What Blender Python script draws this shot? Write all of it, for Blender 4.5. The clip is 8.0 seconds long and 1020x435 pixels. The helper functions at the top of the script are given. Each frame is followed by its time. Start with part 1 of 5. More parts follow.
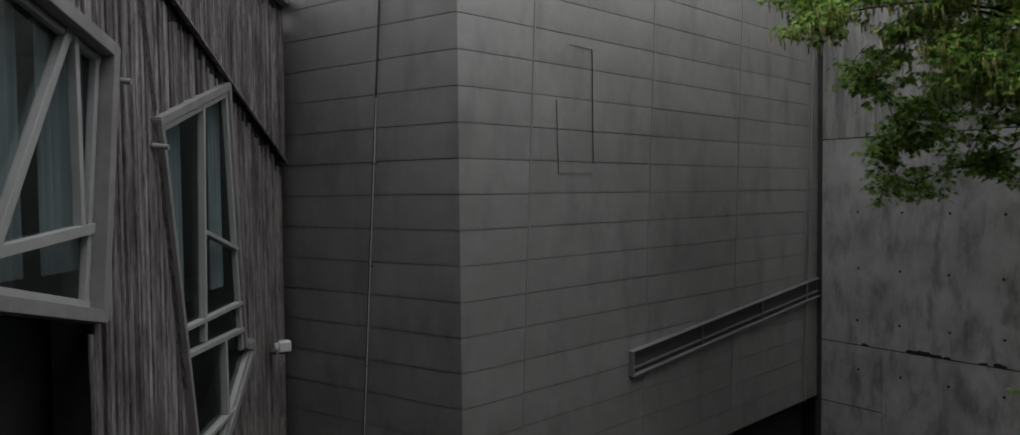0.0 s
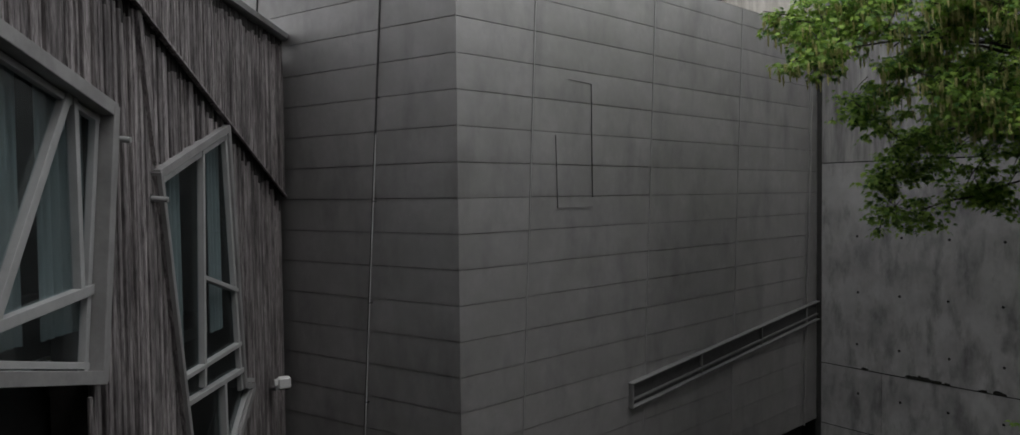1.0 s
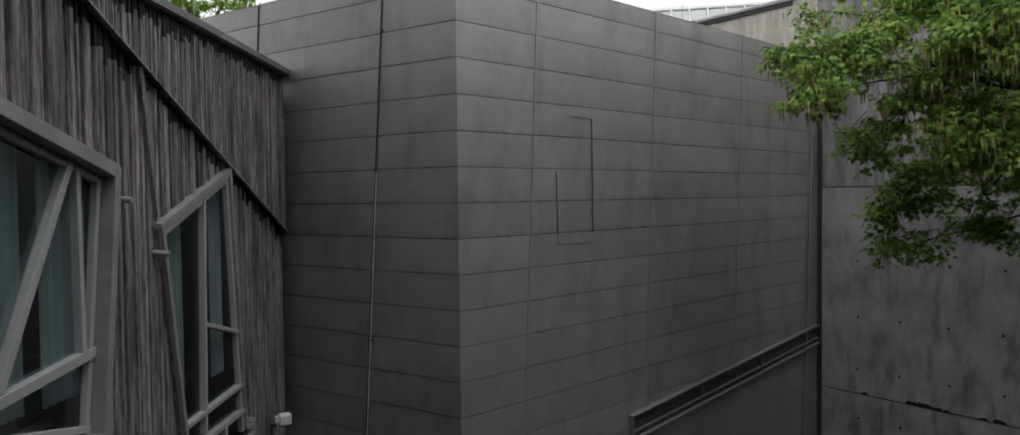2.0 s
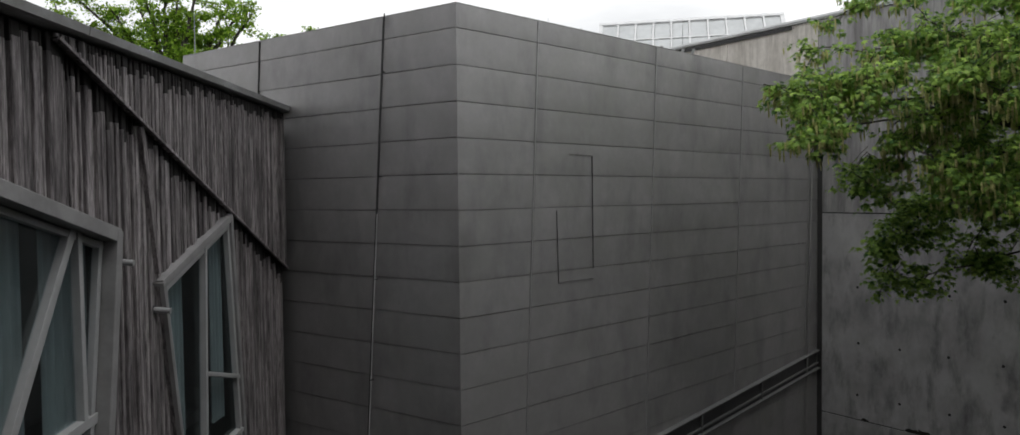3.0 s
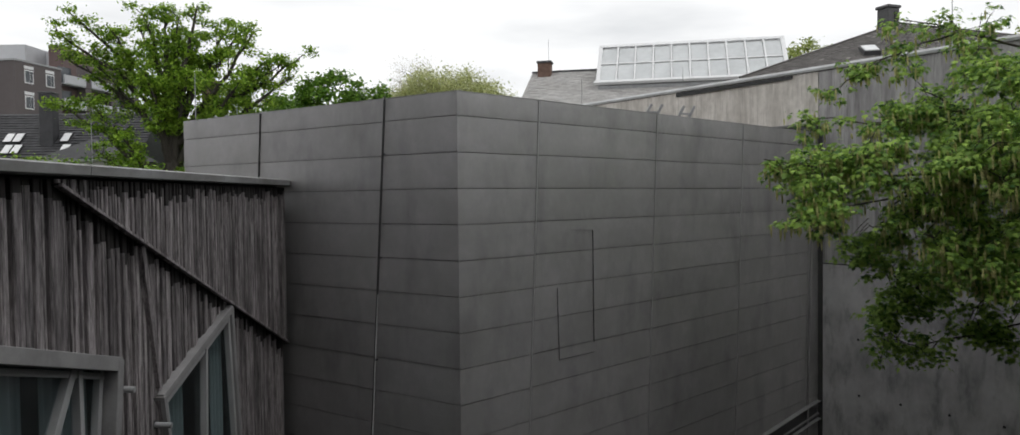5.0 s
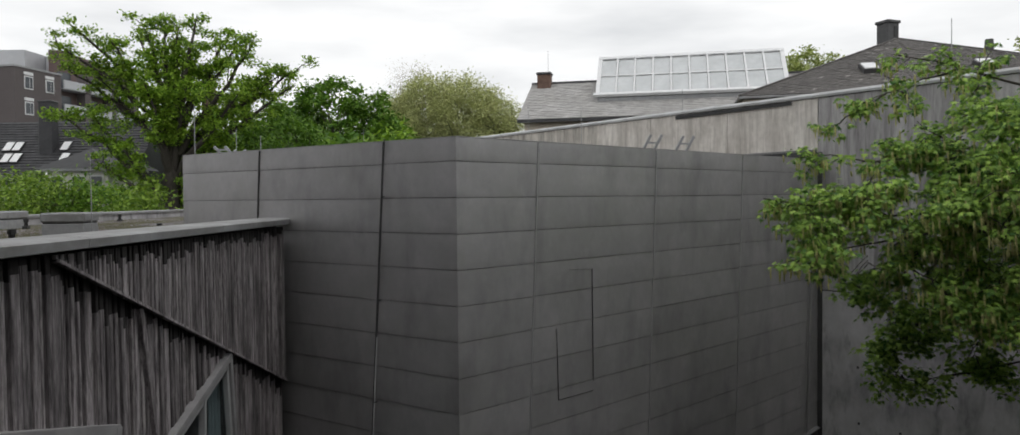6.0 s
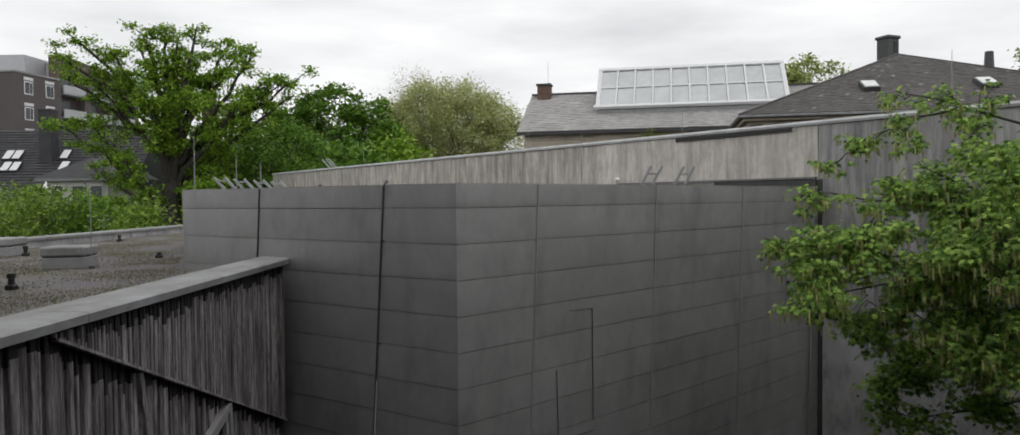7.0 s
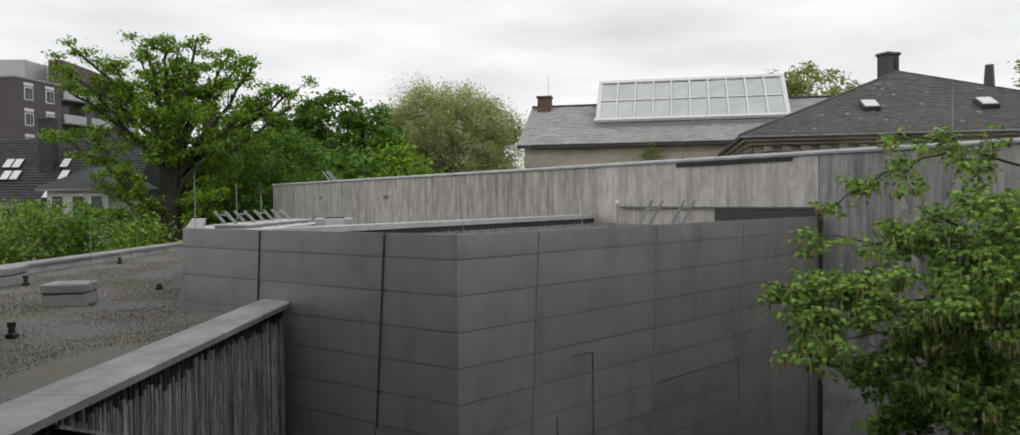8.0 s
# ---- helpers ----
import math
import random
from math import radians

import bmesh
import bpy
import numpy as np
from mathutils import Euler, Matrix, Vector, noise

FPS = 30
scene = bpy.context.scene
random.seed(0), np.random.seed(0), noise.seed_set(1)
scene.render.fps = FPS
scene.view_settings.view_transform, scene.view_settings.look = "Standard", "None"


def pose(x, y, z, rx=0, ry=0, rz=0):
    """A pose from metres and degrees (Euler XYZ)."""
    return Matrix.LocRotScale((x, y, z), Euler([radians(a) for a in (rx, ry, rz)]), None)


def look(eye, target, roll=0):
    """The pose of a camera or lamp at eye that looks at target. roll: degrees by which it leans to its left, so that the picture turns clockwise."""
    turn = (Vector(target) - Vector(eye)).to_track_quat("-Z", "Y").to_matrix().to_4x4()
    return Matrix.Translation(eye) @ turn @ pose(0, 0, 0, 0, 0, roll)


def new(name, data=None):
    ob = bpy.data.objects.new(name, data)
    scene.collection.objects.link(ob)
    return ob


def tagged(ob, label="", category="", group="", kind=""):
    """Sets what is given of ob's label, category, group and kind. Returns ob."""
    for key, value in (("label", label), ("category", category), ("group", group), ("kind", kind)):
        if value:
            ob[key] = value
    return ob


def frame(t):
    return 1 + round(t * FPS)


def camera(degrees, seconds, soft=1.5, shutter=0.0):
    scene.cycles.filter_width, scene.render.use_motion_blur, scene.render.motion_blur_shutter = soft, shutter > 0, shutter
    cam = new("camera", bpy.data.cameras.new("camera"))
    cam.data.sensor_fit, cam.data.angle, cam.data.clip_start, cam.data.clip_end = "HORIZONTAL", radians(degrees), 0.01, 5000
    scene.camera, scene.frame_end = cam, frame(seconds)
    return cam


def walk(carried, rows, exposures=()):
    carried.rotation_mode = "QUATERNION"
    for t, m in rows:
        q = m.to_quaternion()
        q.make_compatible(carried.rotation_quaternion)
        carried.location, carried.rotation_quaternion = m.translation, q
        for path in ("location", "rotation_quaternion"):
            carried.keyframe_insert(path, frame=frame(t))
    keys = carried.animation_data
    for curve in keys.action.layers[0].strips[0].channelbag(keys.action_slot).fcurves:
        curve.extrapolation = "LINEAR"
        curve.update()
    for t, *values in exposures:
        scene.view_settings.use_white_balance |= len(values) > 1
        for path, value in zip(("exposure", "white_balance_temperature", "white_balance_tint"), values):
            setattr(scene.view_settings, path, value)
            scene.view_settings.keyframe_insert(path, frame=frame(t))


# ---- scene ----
cam = camera(70.0, 8.0)
METRES, EYE, TILT, LEAN, TURN = 4.4, 4.6, -2.0, 0.6, 0.0
ROWS = [
    (0.0, 0.0, 0.0, 0.0, -0.0, 0.0, 0.0),
    (0.5, 0.0011, -0.001, 0.0543, 0.0, 0.06, 0.02),
    (1.0, 0.0025, -0.0021, 0.1103, 0.01, 0.11, 0.04),
    (1.5, 0.0026, -0.0034, 0.1678, 0.03, 0.12, 0.03),
    (3.0, 0.0001, -0.0084, 0.3491, 0.03, 0.21, 0.0),
    (3.5, -0.0015, -0.0091, 0.4093, 0.02, 0.27, 0.01),
    (4.0, -0.0014, -0.0093, 0.4691, 0.03, 0.32, 0.02),
    (4.5, -0.0018, -0.009, 0.5305, 0.03, 0.33, 0.03),
    (5.0, -0.0022, -0.009, 0.5935, 0.03, 0.36, 0.02),
    (6.5, -0.0002, -0.0075, 0.786, 0.0, 0.47, -0.01),
    (7.0, -0.001, -0.007, 0.8529, -0.0, 0.49, -0.04),
    (7.5, -0.0024, -0.0068, 0.9239, -0.01, 0.51, -0.07),
    (8.0, -0.0039, -0.0067, 0.9998, -0.01, 0.51, -0.09),
]
walk(cam, [(t, pose(0, 0, EYE, TILT, LEAN, TURN) @ pose(METRES * x, METRES * y, METRES * z, 90 + pitch, roll, yaw)) for t, x, y, z, yaw, pitch, roll in ROWS],
     exposures=[(0.0, 0.36), (3.0, 0.3), (5.0, 0.2), (8.0, 0.03)])

# ---- world and light: a bright overcast day ----
world = bpy.data.worlds.new("overcast_sky")
scene.world = world
world.use_nodes = True
wt = world.node_tree
wt.nodes.clear()
w_out = wt.nodes.new("ShaderNodeOutputWorld")
w_bg = wt.nodes.new("ShaderNodeBackground")
w_sky = wt.nodes.new("ShaderNodeTexSky")
w_sky.sky_type, w_sky.sun_disc = "NISHITA", False
w_sky.sun_elevation, w_sky.sun_rotation = radians(62), radians(137)
w_co = wt.nodes.new("ShaderNodeTexCoord")
w_map = wt.nodes.new("ShaderNodeMapping")
w_map.inputs["Scale"].default_value = (1.6, 1.6, 7.0)
w_map.inputs["Location"].default_value = (2.3, 1.1, 0.3)
w_noise = wt.nodes.new("ShaderNodeTexNoise")
w_noise.inputs["Scale"].default_value, w_noise.inputs["Detail"].default_value = 1.7, 5.0
w_ramp = wt.nodes.new("ShaderNodeValToRGB")
w_ramp.color_ramp.elements[0].position, w_ramp.color_ramp.elements[0].color = 0.32, (7.0, 7.1, 7.2, 1)
w_ramp.color_ramp.elements[1].position, w_ramp.color_ramp.elements[1].color = 0.62, (10.1, 10.1, 10.05, 1)
w_mix = wt.nodes.new("ShaderNodeMix")
w_mix.data_type = "RGBA"
w_mix.inputs["Factor"].default_value = 0.94
wt.links.new(w_co.outputs["Generated"], w_map.inputs["Vector"])
wt.links.new(w_map.outputs["Vector"], w_noise.inputs["Vector"])
wt.links.new(w_noise.outputs["Fac"], w_ramp.inputs["Fac"])
wt.links.new(w_sky.outputs["Color"], w_mix.inputs["A"])
wt.links.new(w_ramp.outputs["Color"], w_mix.inputs["B"])
wt.links.new(w_mix.outputs["Result"], w_bg.inputs["Color"])
w_bg.inputs["Strength"].default_value = 0.1
wt.links.new(w_bg.outputs["Background"], w_out.inputs["Surface"])

sun_data = bpy.data.lights.new("sun", "SUN")
sun_data.energy, sun_data.angle, sun_data.color = 0.4, radians(25), (1.0, 0.98, 0.95)
sun = new("sun", sun_data)
sun.matrix_world = look((22, -16, 62), (0, 8, 0))


# ---- materials ----
def surface(name, dark, light, size=1.0, rough=0.7, bump=0.1, stretch=(1, 1, 1), stain=None, stain_size=0.4,
            stain_amount=0.5, stain_stretch=(1, 1, 1), vary=0.0, metal=0.0, fine=12.0, island=False, edge=(0.35, 0.65), grit=0.35, smear=None):
    """A weathered surface: grain between two colours, larger stains with a colour of their own, a fine relief."""
    m = bpy.data.materials.new(name)
    m.use_nodes = True
    nt = m.node_tree
    b = nt.nodes["Principled BSDF"]
    geo = nt.nodes.new("ShaderNodeNewGeometry")

    def noise_at(scale, st, detail):
        mp = nt.nodes.new("ShaderNodeMapping")
        mp.inputs["Scale"].default_value = st
        nz = nt.nodes.new("ShaderNodeTexNoise")
        nz.inputs["Scale"].default_value, nz.inputs["Detail"].default_value = scale, detail
        nz.inputs["Roughness"].default_value = 0.62
        nt.links.new(geo.outputs["Position"], mp.inputs["Vector"])
        nt.links.new(mp.outputs["Vector"], nz.inputs["Vector"])
        return nz.outputs["Fac"]

    def ramp(fac, a, c, p0=0.35, p1=0.65):
        r = nt.nodes.new("ShaderNodeValToRGB")
        r.color_ramp.elements[0].position, r.color_ramp.elements[0].color = p0, (*a, 1)
        r.color_ramp.elements[1].position, r.color_ramp.elements[1].color = p1, (*c, 1)
        nt.links.new(fac, r.inputs["Fac"])
        return r.outputs["Color"]

    grain = noise_at(size, stretch, 6.0)
    if grit:
        blend = nt.nodes.new("ShaderNodeMix")
        blend.inputs["Factor"].default_value = grit
        nt.links.new(grain, blend.inputs["A"])
        nt.links.new(noise_at(size * 4.5, stretch, 8.0), blend.inputs["B"])
        grain = blend.outputs["Result"]
    col = ramp(grain, dark, light, *edge)
    if stain:
        mx = nt.nodes.new("ShaderNodeMix")
        mx.data_type = "RGBA"
        big = noise_at(stain_size, stain_stretch, 4.0)
        nt.links.new(ramp(big, (0, 0, 0), (stain_amount,) * 3, 0.42, 0.72), mx.inputs["Factor"])
        nt.links.new(col, mx.inputs["A"])
        mx.inputs["B"].default_value = (*stain, 1)
        col = mx.outputs["Result"]
    if smear:
        tone, scale, amount, st = smear
        mx = nt.nodes.new("ShaderNodeMix")
        mx.data_type = "RGBA"
        nt.links.new(ramp(noise_at(scale, st, 7.0), (0, 0, 0), (amount,) * 3, 0.5, 0.74), mx.inputs["Factor"])
        nt.links.new(col, mx.inputs["A"])
        mx.inputs["B"].default_value = (*tone, 1)
        col = mx.outputs["Result"]
    if vary or island:
        hs = nt.nodes.new("ShaderNodeHueSaturation")
        if island:
            rnd = geo.outputs["Random Per Island"]
        else:
            rnd = nt.nodes.new("ShaderNodeObjectInfo").outputs["Random"]
        mr = nt.nodes.new("ShaderNodeMapRange")
        mr.inputs["To Min"].default_value, mr.inputs["To Max"].default_value = 1 - vary, 1 + vary
        nt.links.new(rnd, mr.inputs["Value"])
        nt.links.new(mr.outputs["Result"], hs.inputs["Value"])
        nt.links.new(col, hs.inputs["Color"])
        col = hs.outputs["Color"]
    nt.links.new(col, b.inputs["Base Color"])
    b.inputs["Roughness"].default_value, b.inputs["Metallic"].default_value = rough, metal
    if bump:
        bp = nt.nodes.new("ShaderNodeBump")
        bp.inputs["Strength"].default_value, bp.inputs["Distance"].default_value = bump, 0.02
        nt.links.new(noise_at(size * fine / 4, stretch, 8.0), bp.inputs["Height"])
        nt.links.new(bp.outputs["Normal"], b.inputs["Normal"])
    return m


def foliage(name, deep, fresh, through_light=0.3):
    m = bpy.data.materials.new(name)
    m.use_nodes = True
    nt = m.node_tree
    b = nt.nodes["Principled BSDF"]
    geo = nt.nodes.new("ShaderNodeNewGeometry")
    r = nt.nodes.new("ShaderNodeValToRGB")
    r.color_ramp.elements[0].color, r.color_ramp.elements[1].color = (*deep, 1), (*fresh, 1)
    nt.links.new(geo.outputs["Random Per Island"], r.inputs["Fac"])
    nt.links.new(r.outputs["Color"], b.inputs["Base Color"])
    b.inputs["Roughness"].default_value = 0.55
    b.inputs["Specular IOR Level"].default_value = 0.28
    tr = nt.nodes.new("ShaderNodeBsdfTranslucent")
    nt.links.new(r.outputs["Color"], tr.inputs["Color"])
    mx = nt.nodes.new("ShaderNodeMixShader")
    mx.inputs["Fac"].default_value = through_light
    nt.links.new(b.outputs["BSDF"], mx.inputs[1])
    nt.links.new(tr.outputs["BSDF"], mx.inputs[2])
    nt.links.new(mx.outputs["Shader"], nt.nodes["Material Output"].inputs["Surface"])
    return m


def pane_glass(name, tint, gloss_share=0.1):
    m = bpy.data.materials.new(name)
    m.use_nodes = True
    nt = m.node_tree
    nt.nodes.remove(nt.nodes["Principled BSDF"])
    clear = nt.nodes.new("ShaderNodeBsdfTransparent")
    clear.inputs["Color"].default_value = (*tint, 1)
    gloss = nt.nodes.new("ShaderNodeBsdfGlossy")
    gloss.inputs["Roughness"].default_value = 0.02
    gloss.inputs["Color"].default_value = (0.9, 0.95, 0.95, 1)
    mx = nt.nodes.new("ShaderNodeMixShader")
    mx.inputs["Fac"].default_value = gloss_share
    nt.links.new(clear.outputs["BSDF"], mx.inputs[1])
    nt.links.new(gloss.outputs["BSDF"], mx.inputs[2])
    nt.links.new(mx.outputs["Shader"], nt.nodes["Material Output"].inputs["Surface"])
    return m


M_ZINC = surface("weathered_zinc", (0.38, 0.373, 0.376), (0.46, 0.452, 0.455), 2.2, 0.52, 0.05, stain=(0.366, 0.362, 0.352),
                 stain_size=1.6, stain_amount=0.85, stain_stretch=(1, 1, 0.9), vary=0.05, fine=3, metal=0.52,
                 smear=((0.2, 0.197, 0.2), 1.1, 0.5, (1.6, 1.6, 0.6)))
M_SEAM = surface("zinc_seam", (0.4, 0.398, 0.4), (0.48, 0.477, 0.48), 3.0, 0.45, 0.05, metal=0.55)
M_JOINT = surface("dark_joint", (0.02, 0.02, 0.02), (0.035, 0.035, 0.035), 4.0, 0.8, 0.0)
M_GAP = surface("shadowed_lap", (0.06, 0.06, 0.06), (0.085, 0.084, 0.083), 4.0, 0.6, 0.0)
M_CONC = surface("weathered_dark_concrete", (0.5, 0.49, 0.498), (0.65, 0.638, 0.644), 1.3, 0.9, 0.25, (1, 1, 0.8),
                 (0.13, 0.124, 0.13), 1.25, 0.55, (1.3, 1.3, 0.75), 0.04, grit=0.25,
                 smear=((0.12, 0.114, 0.12), 2.3, 0.75, (1.5, 1.5, 0.55)))
M_CONC_STREAK = surface("rain_streaked_dark_concrete", (0.33, 0.32, 0.322), (0.58, 0.566, 0.562), 2.0, 0.9, 0.3, (1.6, 1.6, 0.35),
                        (0.14, 0.132, 0.134), 1.6, 0.8, (2.6, 2.6, 0.3), 0.04, smear=((0.09, 0.085, 0.086), 3.5, 0.7, (3.0, 3.0, 0.2)))
# near-black colour of the added walls, so that they bounce little light
M_LIGHT_BLOCK = surface("dark_light_block", (0.03, 0.028, 0.028), (0.06, 0.056, 0.055), 3.0, 0.85, 0.2, (3, 3, 0.3))
M_CONC_WET = surface("streaked_grey_concrete", (0.42, 0.395, 0.355), (0.74, 0.7, 0.635), 2.4, 0.9, 0.35, (1.3, 1.3, 0.6),
                     (0.22, 0.2, 0.18), 1.7, 0.8, (3.0, 3.0, 0.25), 0.05, smear=((0.2, 0.18, 0.155), 4.5, 0.65, (3.0, 3.0, 0.3)))
M_CONC_PALE = surface("pale_board_marked_concrete", (0.56, 0.525, 0.48), (0.84, 0.80, 0.745), 2.2, 0.9, 0.35, (1, 1, 0.75),
                      (0.36, 0.33, 0.29), 1.6, 0.6, (2.6, 2.6, 0.3), 0.04, smear=((0.26, 0.235, 0.205), 4.0, 0.6, (3.0, 3.0, 0.25)))
M_WOOD = surface("silvered_timber", (0.06, 0.052, 0.056), (0.57, 0.525, 0.53), 8.5, 0.85, 0.7, (4.0, 4.0, 0.24),
                 (0.05, 0.043, 0.046), 2.2, 0.8, (2.2, 2.2, 0.45), 0.35, edge=(0.36, 0.64), grit=0.45,
                 smear=((0.03, 0.026, 0.028), 7.0, 0.85, (3.0, 3.0, 0.5)))
# battens behind the boards; also paints the shade under coping and step
M_WOOD_CORE = surface("dark_battens_and_shade", (0.02, 0.018, 0.018), (0.04, 0.036, 0.035), 5.0, 0.9, 0.1)
M_FRAME = surface("grey_painted_frame", (0.26, 0.256, 0.258), (0.34, 0.335, 0.336), 3.0, 0.55, 0.1, stain=(0.16, 0.156, 0.158), stain_size=2.5,
                  stain_amount=0.6)
M_SASH = surface("pale_grey_sash", (0.38, 0.385, 0.39), (0.48, 0.485, 0.49), 3.0, 0.45, 0.05, stain=(0.26, 0.26, 0.26), stain_size=3.0, stain_amount=0.6)
M_COPING = surface("stained_metal_coping", (0.26, 0.263, 0.267), (0.37, 0.373, 0.378), 4.5, 0.6, 0.12, stain=(0.17, 0.163, 0.15),
                   stain_size=2.2, stain_amount=0.85, stain_stretch=(1, 0.5, 1))
M_SHEET = surface("pale_roof_sheet", (0.5, 0.51, 0.52), (0.64, 0.645, 0.65), 2.5, 0.55, 0.05, stain=(0.36, 0.36, 0.35), stain_size=1.5, stain_amount=0.6)
M_METAL = surface("galvanised_metal", (0.28, 0.285, 0.29), (0.39, 0.395, 0.4), 6.0, 0.45, 0.03)
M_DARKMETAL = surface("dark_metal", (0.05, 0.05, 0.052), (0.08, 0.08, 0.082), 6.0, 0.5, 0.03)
M_MOSS = surface("dark_moss", (0.02, 0.021, 0.018), (0.05, 0.05, 0.042), 30.0, 0.95, 0.8)
M_SLIT = surface("dull_dark_frame", (0.17, 0.17, 0.173), (0.23, 0.23, 0.233), 4.0, 0.5, 0.05)
M_WHITE = surface("white_metal_and_bright_glass", (0.72, 0.73, 0.74), (0.82, 0.82, 0.82), 4.0, 0.4, 0.02)
M_BLACK = surface("black_plastic", (0.012, 0.012, 0.012), (0.022, 0.022, 0.022), 6.0, 0.5, 0.02)
M_SUBSTRATE = surface("sedum_substrate", (0.115, 0.106, 0.112), (0.2, 0.186, 0.194), 12.0, 0.95, 0.5, stain=(0.16, 0.155, 0.09), stain_size=0.8,
                      stain_amount=0.75)
M_SEDUM = foliage("sedum_leaf", (0.15, 0.147, 0.085), (0.25, 0.242, 0.145), 0.4)
M_BLOOM = foliage("sedum_bloom", (0.3, 0.25, 0.3), (0.55, 0.49, 0.54), 0.4)
M_LEAF = foliage("maple_leaf", (0.05, 0.14, 0.03), (0.44, 0.64, 0.125), 0.3)
M_RACEME = foliage("flower_raceme", (0.46, 0.46, 0.18), (0.66, 0.63, 0.3), 0.3)
M_BARK = surface("dark_bark", (0.035, 0.03, 0.026), (0.09, 0.078, 0.066), 9.0, 0.9, 0.6, (1, 1, 0.3))
M_LEAF_OAK = foliage("fresh_oak_leaf", (0.075, 0.17, 0.015), (0.37, 0.56, 0.06), 0.33)
M_LEAF_DARK = foliage("deep_green_leaf", (0.05, 0.13, 0.015), (0.2, 0.35, 0.04), 0.28)
M_LEAF_OLIVE = foliage("olive_leaf", (0.36, 0.4, 0.17), (0.62, 0.64, 0.31), 0.35)
M_LEAF_YELLOW = foliage("yellow_green_leaf", (0.2, 0.27, 0.06), (0.5, 0.55, 0.2), 0.3)
M_LEAF_SHRUB = foliage("shrub_leaf", (0.07, 0.15, 0.02), (0.3, 0.44, 0.06), 0.28)
M_TWIG = surface("grey_twig", (0.4, 0.37, 0.3), (0.55, 0.51, 0.42), 3.0, 0.9, 0.0)
M_SLATE = surface("grey_slate", (0.33, 0.322, 0.315), (0.47, 0.46, 0.448), 3.0, 0.75, 0.2, (1, 1, 3), (0.25, 0.24, 0.22), 0.7, 0.5, vary=0.13, island=True)
M_SLATE_DARK = surface("dark_slate", (0.075, 0.069, 0.065), (0.125, 0.116, 0.11), 3.0, 0.8, 0.2, (1, 1, 3), (0.15, 0.14, 0.13), 0.6, 0.5, vary=0.2, island=True)
M_SLATE_PALE = surface("bleached_slate", (0.2, 0.19, 0.18), (0.32, 0.305, 0.285), 3.0, 0.8, 0.1, vary=0.2, island=True)
M_TILE = surface("anthracite_roof_tile", (0.028, 0.028, 0.031), (0.05, 0.05, 0.054), 2.0, 0.6, 0.1, vary=0.2, island=True)
M_STONE = surface("yellow_grey_ashlar", (0.5, 0.44, 0.35), (0.68, 0.61, 0.5), 1.2, 0.9, 0.2, stain=(0.16, 0.14, 0.11), stain_size=0.5, stain_amount=0.6, vary=0.06)
M_BRICK = surface("brown_brick", (0.11, 0.065, 0.05), (0.2, 0.13, 0.10), 4.0, 0.9, 0.2)
M_APT = surface("taupe_render", (0.115, 0.098, 0.098), (0.135, 0.118, 0.118), 0.3, 0.9, 0.02)
M_APT_BROWN = surface("brown_cladding", (0.115, 0.08, 0.075), (0.15, 0.105, 0.10), 0.3, 0.8, 0.02)
M_APT_PALE = surface("pale_grey_cladding", (0.45, 0.46, 0.48), (0.55, 0.56, 0.58), 0.3, 0.7, 0.02)
M_RENDER = surface("white_render", (0.58, 0.57, 0.54), (0.68, 0.67, 0.64), 0.8, 0.9, 0.05)
M_GROUND = surface("dark_gravel_and_soil", (0.016, 0.015, 0.014), (0.036, 0.033, 0.03), 4.0, 0.95, 0.6, stain=(0.05, 0.07, 0.03), stain_size=0.2, stain_amount=0.7)
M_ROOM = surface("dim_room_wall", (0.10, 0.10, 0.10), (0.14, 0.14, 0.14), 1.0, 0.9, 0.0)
M_CURTAIN = surface("pale_curtain", (0.42, 0.45, 0.455), (0.54, 0.57, 0.575), 2.0, 0.9, 0.1, (6, 6, 0.2))
M_PAPER = surface("paper", (0.6, 0.58, 0.54), (0.75, 0.73, 0.7), 8.0, 0.8, 0.0)
M_GLASS = pane_glass("window_glass", (0.74, 0.80, 0.815), 0.12)
# pale grey stands in for the sky mirrored in the roof-light panes
M_GLASS_SKY = surface("sky_toned_glass", (0.5, 0.52, 0.525), (0.64, 0.66, 0.665), 0.9, 0.12, 0.0)
M_GLASS_DARK = surface("dark_far_glass", (0.05, 0.06, 0.07), (0.09, 0.1, 0.11), 0.5, 0.15, 0.0)


# ---- building helpers ----
def thing(name, at=(0, 0, 0), label="", category="", group="", kind=""):
    ob = new(name)
    ob.location = at
    ob.empty_display_size = 0.2
    return tagged(ob, label, category, group, kind)


def base_of(ob):
    v = Vector((0, 0, 0))
    while ob is not None:
        v += ob.location
        ob = ob.parent
    return v


def link_mesh(name, me, mats, parent=None, label="", at=None):
    """Links a mesh built in world places, or, with at, one built round its own origin."""
    for m in mats if isinstance(mats, (list, tuple)) else [mats]:
        if m.name not in me.materials:
            me.materials.append(m)
    ob = new(name, me)
    shift = base_of(parent) if parent else Vector((0, 0, 0))
    if at is None:
        if shift.length > 0:
            me.transform(Matrix.Translation(-shift))
    else:
        ob.location = Vector(at) - shift
    ob.parent = parent
    if label:
        tagged(ob, label)
    return ob


